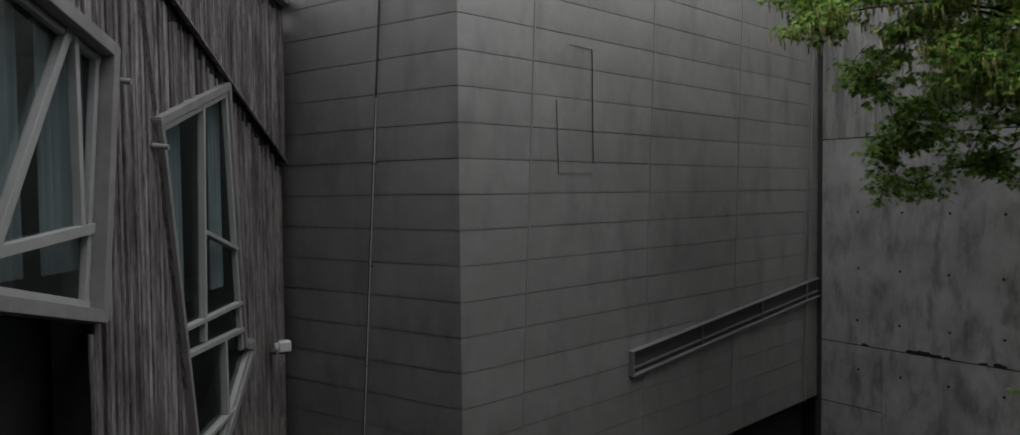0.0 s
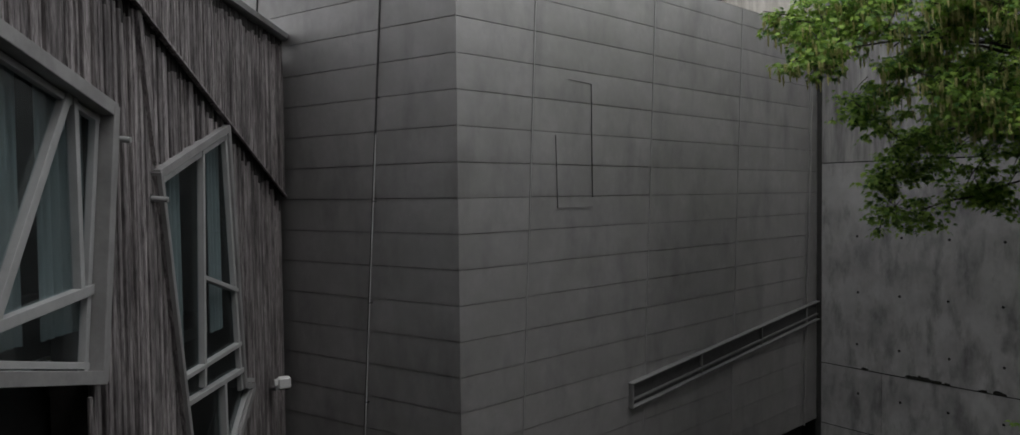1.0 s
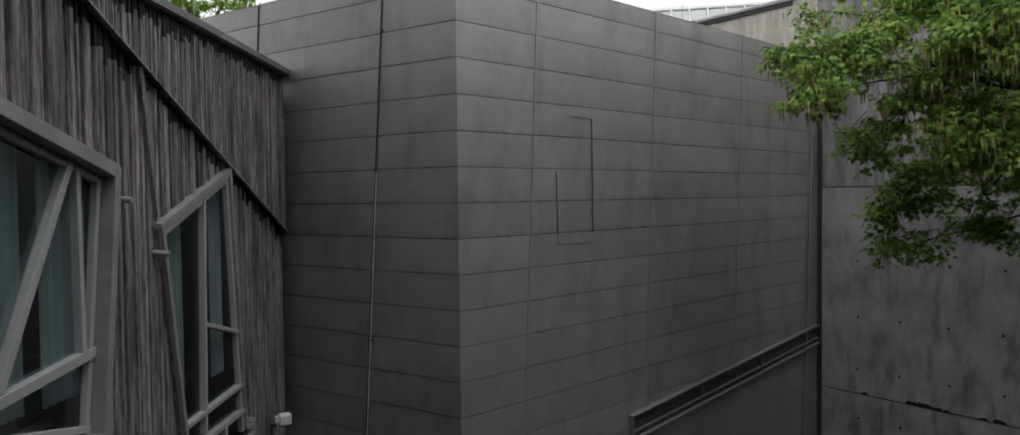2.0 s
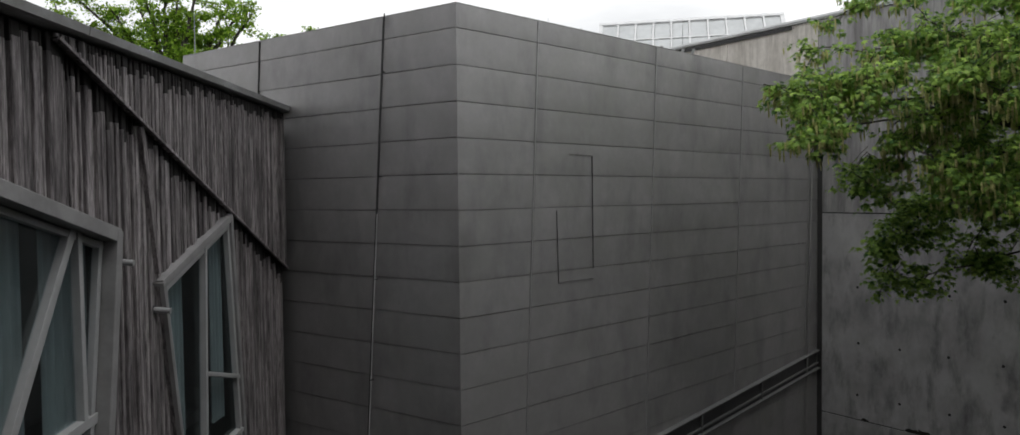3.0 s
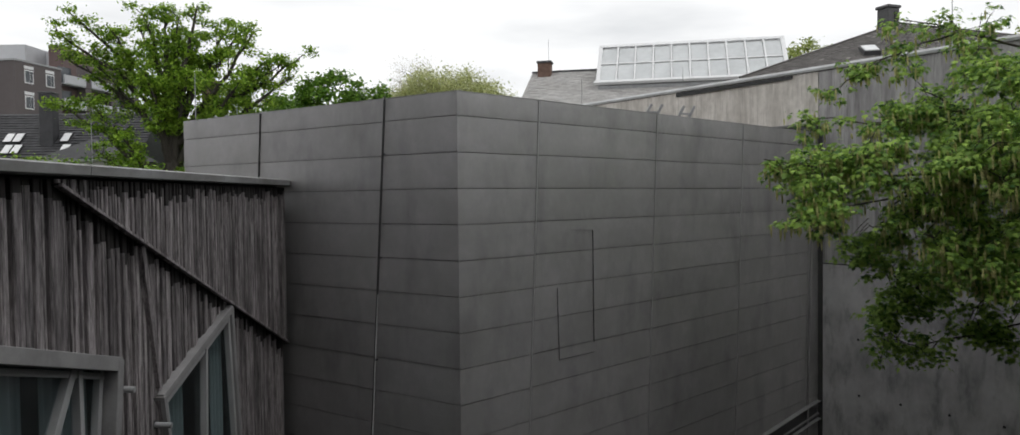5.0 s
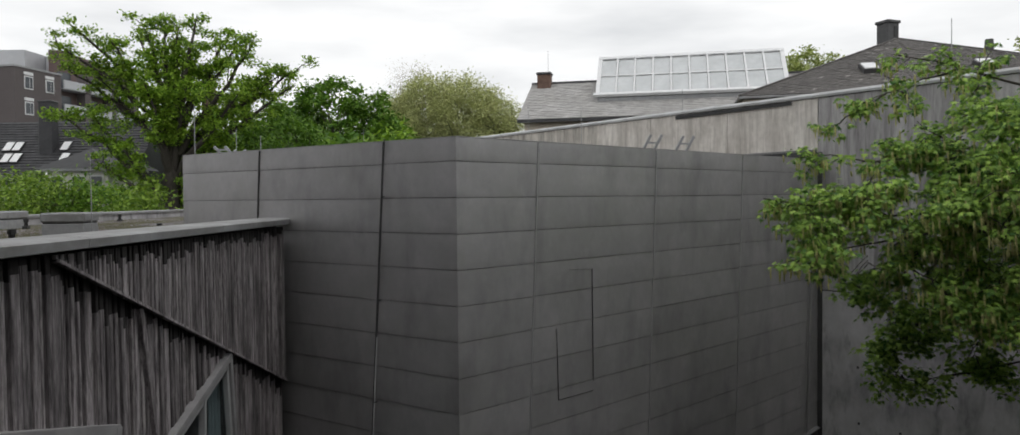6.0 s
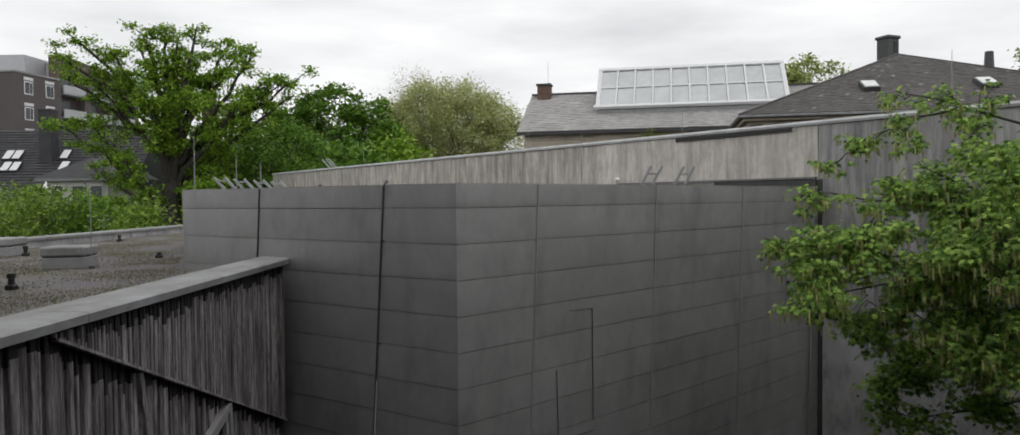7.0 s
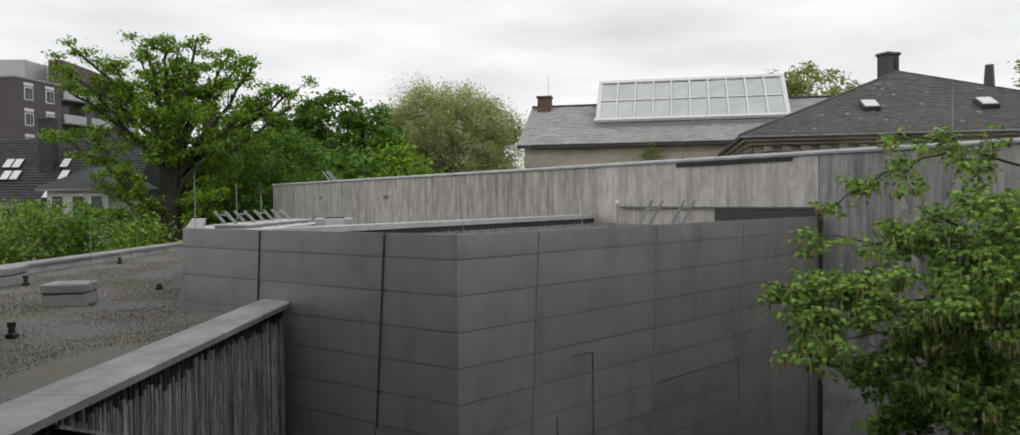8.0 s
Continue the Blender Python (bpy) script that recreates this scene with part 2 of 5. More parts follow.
def part(name, bm, mats, parent=None, label="", smooth=False):
    me = bpy.data.meshes.new(name)
    bmesh.ops.recalc_face_normals(bm, faces=bm.faces[:])
    bm.to_mesh(me)
    bm.free()
    if smooth:
        for p in me.polygons:
            p.use_smooth = True
    return link_mesh(name, me, mats, parent, label)


def raw(name, verts, faces, mats, parent=None, label="", smooth=False):
    me = bpy.data.meshes.new(name)
    me.from_pydata([tuple(v) for v in verts], [], faces)
    me.update()
    if smooth:
        for p in me.polygons:
            p.use_smooth = True
    return link_mesh(name, me, mats, parent, label)


def prism(bm, base, along, bevel=0.0):
    """A solid: the polygon base swept by the vector along."""
    along = Vector(along)
    lo = [bm.verts.new(Vector(p)) for p in base]
    hi = [bm.verts.new(Vector(p) + along) for p in base]
    fs = [bm.faces.new(lo), bm.faces.new(hi[::-1])]
    n = len(lo)
    for i in range(n):
        fs.append(bm.faces.new((lo[i], hi[i], hi[(i + 1) % n], lo[(i + 1) % n])))
    if bevel:
        edges = list({e for f in fs for e in f.edges})
        bmesh.ops.bevel(bm, geom=edges, offset=bevel, segments=1, affect="EDGES")
    return bm


def block(x0, x1, y0, y1, z0, z1, bevel=0.0, bm=None):
    bm = bm or bmesh.new()
    return prism(bm, [(x0, y0, z0), (x1, y0, z0), (x1, y1, z0), (x0, y1, z0)], (0, 0, z1 - z0), bevel)


def turned_block(o, u, a0, a1, b0, b1, z0, z1, bevel=0.0, bm=None):
    """A block in a turned plan: a along u, b along u's left normal, from the origin o."""
    bm = bm or bmesh.new()
    v = (-u[1], u[0])
    q = [(o[0] + a * u[0] + b * v[0], o[1] + a * u[1] + b * v[1], z0) for a, b in ((a0, b0), (a1, b0), (a1, b1), (a0, b1))]
    return prism(bm, q, (0, 0, z1 - z0), bevel)


def bar(p, q, width, depth, side, bevel=0.0, bm=None):
    """A straight bar from p to q: width across, depth along the vector side."""
    bm = bm or bmesh.new()
    p, q, side = Vector(p), Vector(q), Vector(side).normalized()
    across = (q - p).cross(side).normalized() * width / 2
    s = side * depth / 2
    return prism(bm, [p + across + s, p - across + s, p - across - s, p + across - s], q - p, bevel)


def tube(points, radii, sides=6):
    """Vertices and faces of a tapering tube along points."""
    pts = [Vector(p) for p in points]
    verts, faces = [], []
    for i, p in enumerate(pts):
        d = (pts[min(i + 1, len(pts) - 1)] - pts[max(i - 1, 0)]).normalized()
        a = d.orthogonal().normalized()
        b = d.cross(a)
        for k in range(sides):
            w = 2 * math.pi * k / sides
            verts.append(p + (a * math.cos(w) + b * math.sin(w)) * radii[i])
    for i in range(len(pts) - 1):
        for k in range(sides):
            k2 = (k + 1) % sides
            faces.append((i * sides + k, i * sides + k2, (i + 1) * sides + k2, (i + 1) * sides + k))
    faces.append(tuple(range(sides - 1, -1, -1)))
    faces.append(tuple((len(pts) - 1) * sides + k for k in range(sides)))
    return verts, faces


def tubes(lines, sides=6):
    verts, faces = [], []
    for pts, radii in lines:
        v, f = tube(pts, radii, sides)
        n = len(verts)
        verts += v
        faces += [tuple(i + n for i in g) for g in f]
    return verts, faces


def rod(name, p, q, r, mat, parent=None, label="", sides=8):
    v, f = tube([p, q], [r, r], sides)
    return raw(name, v, f, mat, parent, label, smooth=False)


# ---- ground ----
PIT = -1.2            # floor of the sunken court
bm = bmesh.new()
rng = random.Random(3)
XS = [-900, -300, -120, -60, -30, -15, -8, -3.5, -3.36, 0, 4, 8, 12, 16, 21.2, 21.4, 30, 60, 120, 300, 900]
YS = [-900, -300, -120, -60, -30, -15, -8, -3.0, -2.8, 0, 4, 8, 12, 16.4, 16.6, 20, 30, 60, 120, 300, 900]
grid = {}
for i, x in enumerate(XS):
    for j, y in enumerate(YS):
        low = PIT if -3.4 < x < 21.3 and -2.9 < y < 16.5 else 0.0
        grid[i, j] = bm.verts.new((x, y, low + rng.uniform(-0.02, 0.0)))
for i in range(len(XS) - 1):
    for j in range(len(YS) - 1):
        bm.faces.new((grid[i, j], grid[i + 1, j], grid[i + 1, j + 1], grid[i, j + 1]))
tagged(part("ground", bm, M_GROUND), "dark gravel and soil ground of the courtyard and beyond", "ground", kind="structure")

# ---- metal-clad block ----
CX, CY = -0.64, 9.2
UR, UL = (0.7314, 0.6820), (-0.831, 0.556)
LEN_R, LEN_L, TOP = 10.16, 5.86, 8.55
ROW = 0.4575
Z_FIRST = 8.235


def on_face(u, s, z, out=0.0):
    n = (u[1], -u[0]) if u is UR else (-u[1], u[0])
    return Vector((CX + u[0] * s + n[0] * out, CY + u[1] * s + n[1] * out, z))


wall_metal = thing("wall_metal", (CX, CY, 0), "dark grey zinc-clad wall with panel joints and leaning seams", "wall", kind="structure")
bm = bmesh.new()
for u, length in ((UR, LEN_R), (UL, LEN_L)):
    a, b = on_face(u, 0, 0, -0.012), on_face(u, length, 0, -0.012)
    c, d = on_face(u, length, 0, -0.35), on_face(u, 0.0, 0, -0.35)
    prism(bm, [a, b, c, d], (0, 0, TOP - 0.04))
part("core", bm, M_GAP, wall_metal)
bm = bmesh.new()
for u, length in ((UR, LEN_R), (UL, LEN_L)):
    prism(bm, [on_face(u, 0, PIT - 0.05, -0.32), on_face(u, length, PIT - 0.05, -0.32), on_face(u, length, PIT - 0.05, -0.5), on_face(u, 0.0, PIT - 0.05, -0.5)], (0, 0, 0.05 - PIT))
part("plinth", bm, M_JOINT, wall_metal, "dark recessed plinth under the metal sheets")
bm = bmesh.new()
prism(bm, [on_face(UL, LEN_L - 0.01, 0, -0.02), on_face(UL, LEN_L - 0.01, 0, -0.34), Vector((-8.4, 20.3, 0)), Vector((-8.7, 20.1, 0))], (0, 0, TOP - 0.02))
part("return_wall", bm, M_ZINC, wall_metal)

LEAN_R, LEAN_L = 0.0545, -0.0723
SEAMS_R, SEAMS_L = (1.45, 4.20, 6.96, 9.87), (1.21, 3.81)
rng = random.Random(11)


def panel(u, s0, s1, z0, z1, lean, tilt):
    """One sheet: it curves out towards its lower edge, which stands proud of the sheet below."""
    gap = 0.003
    lo, hi = z0 + gap, z1 - gap
    e = lambda s, z: s if s in (0.0, LEN_R, LEN_L) else s - lean * (TOP - z)
    g0 = 0.0 if s0 == 0.0 else 0.004
    bm = bmesh.new()
    dent = rng.uniform(-0.0015, 0.0015)
    rows = []
    for t, o in ((0.0, 0.85), (0.04, 1.0), (0.4, 0.6), (0.7, 0.3), (0.97, 0.0), (1.0, -0.15)):
        z = lo + (hi - lo) * t
        d = 0.012 + tilt * o
        a, b = e(s0, z) + g0 - (0.79 * d if s0 == 0.0 else 0.0), e(s1, z) - 0.004
        bulge = dent if 0.1 < t < 0.9 else 0.0
        rows.append([bm.verts.new(on_face(u, a, z, d)), bm.verts.new(on_face(u, (a + b) / 2, z, d + bulge)), bm.verts.new(on_face(u, b, z, d))])
    for p, q in zip(rows, rows[1:]):
        for k in range(2):
            bm.faces.new((p[k], p[k + 1], q[k + 1], q[k])).smooth = True
    z = lo
    back = [bm.verts.new(on_face(u, e(s, zz) + g, zz, -0.012)) for s, g, zz in ((s0, g0, lo), (s1, -0.006, lo), (s1, -0.006, hi), (s0, g0, hi))]
    again = lambda vs: [bm.verts.new(w.co) for w in vs]
    for rim, k in ((rows[0], (1, 0)), (rows[-1], (2, 3)), ([r[0] for r in rows], (3, 0)), ([r[2] for r in rows], (2, 1))):
        bm.faces.new(again(rim) + again([back[k[0]], back[k[1]]]))
    for w in back:
        bm.verts.remove(w)
    return bm


for u, length, seams, lean in ((UR, LEN_R, SEAMS_R, LEAN_R), (UL, LEN_L, SEAMS_L, LEAN_L)):
    stops = [0.0, *seams, length]
    for c in range(len(stops) - 1):
        step = rng.uniform(-0.006, 0.006)
        k = 0
        while True:
            z1 = TOP - 0.01 if k == 0 else Z_FIRST - (k - 1) * ROW + step
            z0 = max(Z_FIRST - k * ROW + step, 0.0)
            part("panel", panel(u, stops[c], stops[c + 1], z0, z1, lean, rng.uniform(0.005, 0.008)), M_ZINC, wall_metal)
            k += 1
            if z0 <= 0.05:
                break
    for s in seams:
        w = 0.03 if u is UR else 0.026
        p, q = on_face(u, s, TOP - 0.02, 0.016), on_face(u, s - lean * TOP, 0.0, 0.016)
        part("standing_seam", bar(p, q, w, 0.022, (q - p).cross(Vector((u[0], u[1], 0))), 0.003), M_SEAM if u is UR else M_JOINT, wall_metal, "leaning seam between panels")
        if u is UR:
            for off in (0.018,):
                p, q = on_face(u, s + off, TOP - 0.02, 0.012), on_face(u, s + off - lean * TOP, 0.0, 0.012)
                part("joint", bar(p, q, 0.002, 0.022, (q - p).cross(Vector((u[0], u[1], 0)))), M_GAP, wall_metal)
bm = bmesh.new()
for u, length in ((UR, LEN_R), (UL, LEN_L)):
    prism(bm, [on_face(u, -0.012, TOP - 0.01, 0.016), on_face(u, length, TOP - 0.01, 0.016), on_face(u, length, TOP - 0.01, -0.03), on_face(u, 0.0, TOP - 0.01, -0.03)], (0, 0, 0.01))
part("parapet_cap", bm, M_ZINC, wall_metal)

# outlines of a shut service hatch in the sheets
hatch = thing("wall_hatch", on_face(UR, 2.2, 4.87), "flush shut hatch, thin dark outline in the metal wall", "hatch")
for name, p, q, wide in (("joint", (1.80, 4.87), (2.56, 4.87), 0.0025), ("joint", (2.56, 5.02), (2.55, 6.70), 0.006), ("joint", (1.77, 5.90), (1.80, 4.87), 0.0028), ("joint", (2.05, 6.72), (2.55, 6.70), 0.0025)):
    a, b = on_face(UR, p[0], p[1], 0.026), on_face(UR, q[0], q[1], 0.026)
    part(name, bar(a, b, wide, 0.012, (UR[1], -UR[0], 0)), M_JOINT, hatch)

# lightning conductor down the wall
conductor = thing("lightning_conductor", on_face(UL, 1.21 - LEAN_L * TOP, 0), "thin round metal conductor fixed down the wall", "conductor")
v, f = tube([on_face(UL, 1.16 - LEAN_L * (TOP - z), z, 0.06) for z in (0.0, 2.0, 4.0, 5.9)], [0.009] * 4, 6)
raw("wire", v, f, M_SHEET, conductor, "bright metal lower wire")
v, f = tube([on_face(UL, 1.16 - LEAN_L * (TOP - z), z, 0.06) for z in (5.9, 7.0, TOP + 0.02)], [0.009] * 3, 6)
raw("wire", v, f, M_DARKMETAL, conductor, "dark sheathed upper wire")
for z in (0.8, 2.2, 3.6, 5.0, 6.4, 7.8):
    s = 1.16 - LEAN_L * (TOP - z)
    part("clip", bar(on_face(UL, s, z, 0.0), on_face(UL, s, z, 0.075), 0.016, 0.016, (0, 0, 1)), M_DARKMETAL, conductor)
pipe4 = thing("rain_pipe", on_face(UR, 9.4, 0), "slim grey pipe down the metal wall", "pipe")
v, f = tube([on_face(UR, 9.82 - 0.05 * (7.28 - z), z, 0.06) for z in (0.0, 3.0, 6.0, TOP - 0.1)], [0.02] * 4, 8)
raw("shaft", v, f, M_ZINC, pipe4)

# slanted slit window near the ground
slit = thing("slit_window", on_face(UR, 3.43, 1.65), "long slanting slit window in a dark metal frame", "window")
SA, SB = 3.43, 10.1
up_a, up_b, lo_a, lo_b = 2.04, 2.63, 1.66, 2.24
fn = (UR[1], -UR[0], 0)
P = lambda s, z, o: on_face(UR, s, z, o)
part("window_frame", bar(P(SA - 0.02, up_a, 0.055), P(SB, up_b, 0.055), 0.028, 0.11, fn, 0.006), M_SLIT, slit)
part("window_frame", bar(P(SA - 0.02, lo_a, 0.06), P(SB, lo_b, 0.06), 0.028, 0.12, fn, 0.006), M_SLIT, slit)
part("window_frame", bar(P(SA, lo_a - 0.01, 0.055), P(SA, up_a + 0.01, 0.055), 0.028, 0.11, fn, 0.006), M_SLIT, slit)
part("rail", bar(P(SA + 0.05, lo_a + 0.11, 0.05), P(SB, lo_b + 0.11, 0.05), 0.03, 0.05, fn), M_SLIT, slit)
bm = bmesh.new()
prism(bm, [P(SA, lo_a, 0.018), P(SB, lo_b, 0.018), P(SB, up_b, 0.018), P(SA, up_a, 0.018)], Vector(fn) * 0.016)
part("pane", bm, M_DARKMETAL, slit, "dark recessed glass")
for s in (5.45, 7.6):
    k = (s - SA) / (SB - SA)
    part("mullion", bar(P(s, lo_a + k * (lo_b - lo_a), 0.05), P(s, up_a + k * (up_b - up_a), 0.05), 0.03, 0.06, fn), M_SLIT, slit)

# ---- concrete wall ----
WX, WY = 6.8, 16.15
WD = (0.6, -0.8)
WN = (-0.8, -0.6)


def on_wall(k, z, out=0.0):
    return Vector((WX + WD[0] * k + WN[0] * out, WY + WD[1] * k + WN[1] * out, z))


wall_concrete = thing("wall_concrete", (WX, WY, 0), "long weathered fair-faced concrete wall with formwork joints", "wall", kind="structure")
bm = bmesh.new()
prism(bm, [on_wall(-35.2, PIT, -0.02), on_wall(20, PIT, -0.02), on_wall(20, PIT, -0.45), on_wall(-35.2, PIT, -0.45)], (0, 0, 9.9 - PIT))
part("core", bm, M_JOINT, wall_concrete)
rng = random.Random(5)


def slab(k0, k1, z0, z1, mat):
    g, gk = 0.012, 0.004
    bm = bmesh.new()
    o = rng.uniform(0.0, 0.006)
    prism(bm, [on_wall(k0 + gk, z0 + g, o), on_wall(k1 - gk, z0 + g, o), on_wall(k1 - gk, z1 - g, o), on_wall(k0 + gk, z1 - g, o)], Vector((-WN[0], -WN[1], 0)) * (0.03 + o))
    part("concrete_panel", bm, mat, wall_concrete)


slab(0.03, 1.45, PIT, -0.07, M_CONC)
slab(0.03, 1.45, -0.07, 1.27, M_CONC)
for z0, z1 in ((PIT, 1.27), (1.27, 5.67), (5.67, 9.9)):
    ks = [1.45, 6.2, 11.0, 15.5, 20.0] if z0 < 1 else [0.03, 8.0, 14.0, 20.0]
    for a, b in zip(ks, ks[1:]):
        slab(a, b, z0, z1, M_CONC_STREAK if z0 > 5 else M_CONC)
bm = bmesh.new()
prism(bm, [on_wall(0.0, PIT, 0.02), on_wall(0.13, PIT, 0.02), on_wall(0.13, PIT, -0.01), on_wall(0.0, PIT, -0.01)], (0, 0, 8.7 - PIT))
part("joint_strip", bm, M_GAP, wall_concrete, "black shadow gap where concrete meets metal")
ks = [0.02, -0.55, -2.35, -4.85, -6.9, -10.4, -13.6, -17.2, -20.8, -24.4, -28.0, -31.6, -35.2]
for a, b in zip(ks, ks[1:]):
    slab(b, a, 0.0 if a > 0 else 7.0, 9.9, M_CONC_PALE if a > -6.5 else M_CONC_WET)
for k in (0.95, 1.82, 2.73, 3.66, 4.6):
    for z in (2.91, 1.80, 4.1, 0.75):
        bm = bmesh.new()
        bmesh.ops.create_circle(bm, cap_ends=True, segments=10, radius=0.028)
        m = Matrix.Translation(on_wall(k + rng.uniform(-0.02, 0.02), z, 0.009)) @ Vector((WN[0], WN[1], 0)).to_track_quat("Z", "Y").to_matrix().to_4x4()
        bmesh.ops.transform(bm, matrix=m, verts=bm.verts[:])
        part("tie_hole", bm, M_JOINT, wall_concrete)
bm = bmesh.new()
q = [on_wall(-35.2, 0, d)[:2] + (z,) for d, z in ((0.045, 9.9), (0.06, 9.95), (0.02, 10.0), (-0.5, 10.0), (-0.5, 9.9))]
prism(bm, q, on_wall(20, 0, 0) - on_wall(-35.2, 0, 0))
part("coping", bm, M_SHEET, wall_concrete, "pale metal coping with rounded edge")
bm = bmesh.new()
prism(bm, [on_wall(-3.95, 9.78, 0.012), on_wall(-3.95, 9.875, 0.012), on_wall(-0.6, 9.875, 0.012), on_wall(-0.6, 9.80, 0.012)], Vector((WN[0], WN[1], 0)) * 0.03)
part("flashing", bm, M_BLACK, wall_concrete, "dark strip below the coping")
KF = -6.0
bm = bmesh.new()
prism(bm, [on_wall(KF, 8.705, 0.01), on_wall(KF, 8.745, 0.01), on_wall(0.0, 8.76, 0.01), on_wall(0.0, 8.72, 0.01)], Vector((WN[0], WN[1], 0)) * 0.09)
part("flashing", bm, M_SLIT, wall_concrete, "dark metal lip where the roof meets the wall")
bm = bmesh.new()
prism(bm, [on_wall(-2.7, 8.3, 0.008), on_wall(-2.7, 8.702, 0.008), on_wall(0.0, 8.717, 0.008), on_wall(0.0, 8.3, 0.008)], Vector((WN[0], WN[1], 0)) * 0.06)
part("flashing", bm, M_DARKMETAL, wall_concrete, "dark upstand below the lip")

# dark moss along the lower joint
moss_rng = random.Random(17)
for k, w in ((2.05, 0.16), (2.25, 0.2), (2.5, 0.15), (2.72, 0.1), (1.1, 0.12), (3.35, 0.12), (3.6, 0.16)):
    n = 13
    ring = []
    for i in range(n):
        a = 2 * math.pi * i / n
        rr = w * moss_rng.uniform(0.45, 1.0)
        ring.append(on_wall(k + rr * math.cos(a), 1.29 + 0.45 * rr * math.sin(a) * (1.0 if math.sin(a) > 0 else 0.3), 0.008))
    bm = bmesh.new()
    prism(bm, ring, Vector((WN[0], WN[1], 0)) * 0.012)
    part("moss", bm, M_MOSS, wall_concrete, "dark moss patch on the joint")

# ---- timber-clad wing ----
FACE = -3.40          # outer face of the lower boards
WALL_TOP = 7.40
BAND = ((5.45, 7.335), (10.9, 5.07))
WIN_1 = [(3.3, 6.66), (6.22, 5.86), (5.92, 3.58), (3.3, 4.22)]
WIN_2 = [(6.99, 5.33), (8.76, 5.93), (9.12, 2.68), (9.42, 2.6), (8.05, 1.34), (7.74, 1.3)]


def level(line, y):
    """Height of a chain of (y, z) points at y."""
    for (a, za), (b, zb) in zip(line, line[1:]):
        if a <= y <= b:
            return za + (zb - za) * (y - a) / max(b - a, 1e-6)
    return None


UPPER_1, LOWER_1 = [WIN_1[0], WIN_1[1]], [WIN_1[3], WIN_1[2], WIN_1[1]]
UPPER_2 = [WIN_2[0], WIN_2[1], WIN_2[2], WIN_2[3]]
LOWER_2 = [WIN_2[0], WIN_2[5], WIN_2[4], WIN_2[3]]
HOLES = ((UPPER_1, LOWER_1), (UPPER_2, LOWER_2))


def spans(a, b, low, top_a, top_b):
    """The upright pieces of the strip between a and b that the windows leave."""
    pieces, za, zb = [], low, low
    for upper, lower in HOLES:
        y0, y1 = upper[0][0], upper[-1][0]
        if b <= y0 + 1e-4 or a >= y1 - 1e-4:
            continue
        ca, cb = max(a, y0), min(b, y1)
        la, lb, ua, ub = level(lower, ca), level(lower, cb), level(upper, ca), level(upper, cb)
        pieces.append((za, zb, la, lb))
        za, zb = ua, ub
    pieces.append((za, zb, top_a, top_b))
    return [p for p in pieces if max(p[2] - p[0], p[3] - p[1]) > 0.02]


wall_wood = thing("wall_wood", (FACE, 7.0, 0), "wall of silvered rough vertical timber boards with a diagonal step", "wall", kind="structure")
rng = random.Random(21)
bm = bmesh.new()
cuts = sorted({-6.0, 1.0, 3.3, 5.92, 6.22, 6.99, 7.64, 8.35, 8.76, 9.12, 9.42, 8.05, 7.74, 10.9, *[3.4 + 0.25 * i for i in range(30)]})
for a, b in zip(cuts, cuts[1:]):
    for z0a, z0b, z1a, z1b in spans(a, b, 0.0, WALL_TOP, WALL_TOP):
        if z0a == 0.0 and 1.5 < b <= 5.93:
            continue
        prism(bm, [(FACE - 0.05, a, z0a), (FACE - 0.05, b, z0b), (FACE - 0.05, b, z1b), (FACE - 0.05, a, z1a)], (-0.32, 0, 0))
part("core", bm, M_WOOD_CORE, wall_wood)


def board(a, b, z0a, z0b, z1a, z1b, face, back, cut):
    """One upright board from a to b; its upper end, as long as cut, is set back a little: unsilvered wood, near black
    with the overhang's shade painted in.
    """
    c = 0.006

    def piece(name, la, lb, ha, hb, x, mat):
        if min(ha - la, hb - lb) < 0.01:
            return
        bm = bmesh.new()
        plan = [(x - c, a), (x, a + c), (x, b - c), (x - c, b), (back, b), (back, a)]
        lean = lambda y, p, q: p + (q - p) * (y - a) / (b - a)
        lo = [bm.verts.new((px, py, lean(py, la, lb))) for px, py in plan]
        hi = [bm.verts.new((px, py, lean(py, ha, hb))) for px, py in plan]
        bm.faces.new(lo[::-1])
        bm.faces.new(hi)
        for k in range(6):
            bm.faces.new((lo[k], lo[(k + 1) % 6], hi[(k + 1) % 6], hi[k]))
        part(name, bm, mat, wall_wood)

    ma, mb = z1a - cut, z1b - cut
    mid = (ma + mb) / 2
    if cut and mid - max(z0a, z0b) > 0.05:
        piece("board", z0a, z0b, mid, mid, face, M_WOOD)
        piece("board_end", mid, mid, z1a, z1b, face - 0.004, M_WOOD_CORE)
    else:
        piece("board", z0a, z0b, z1a, z1b, face, M_WOOD)


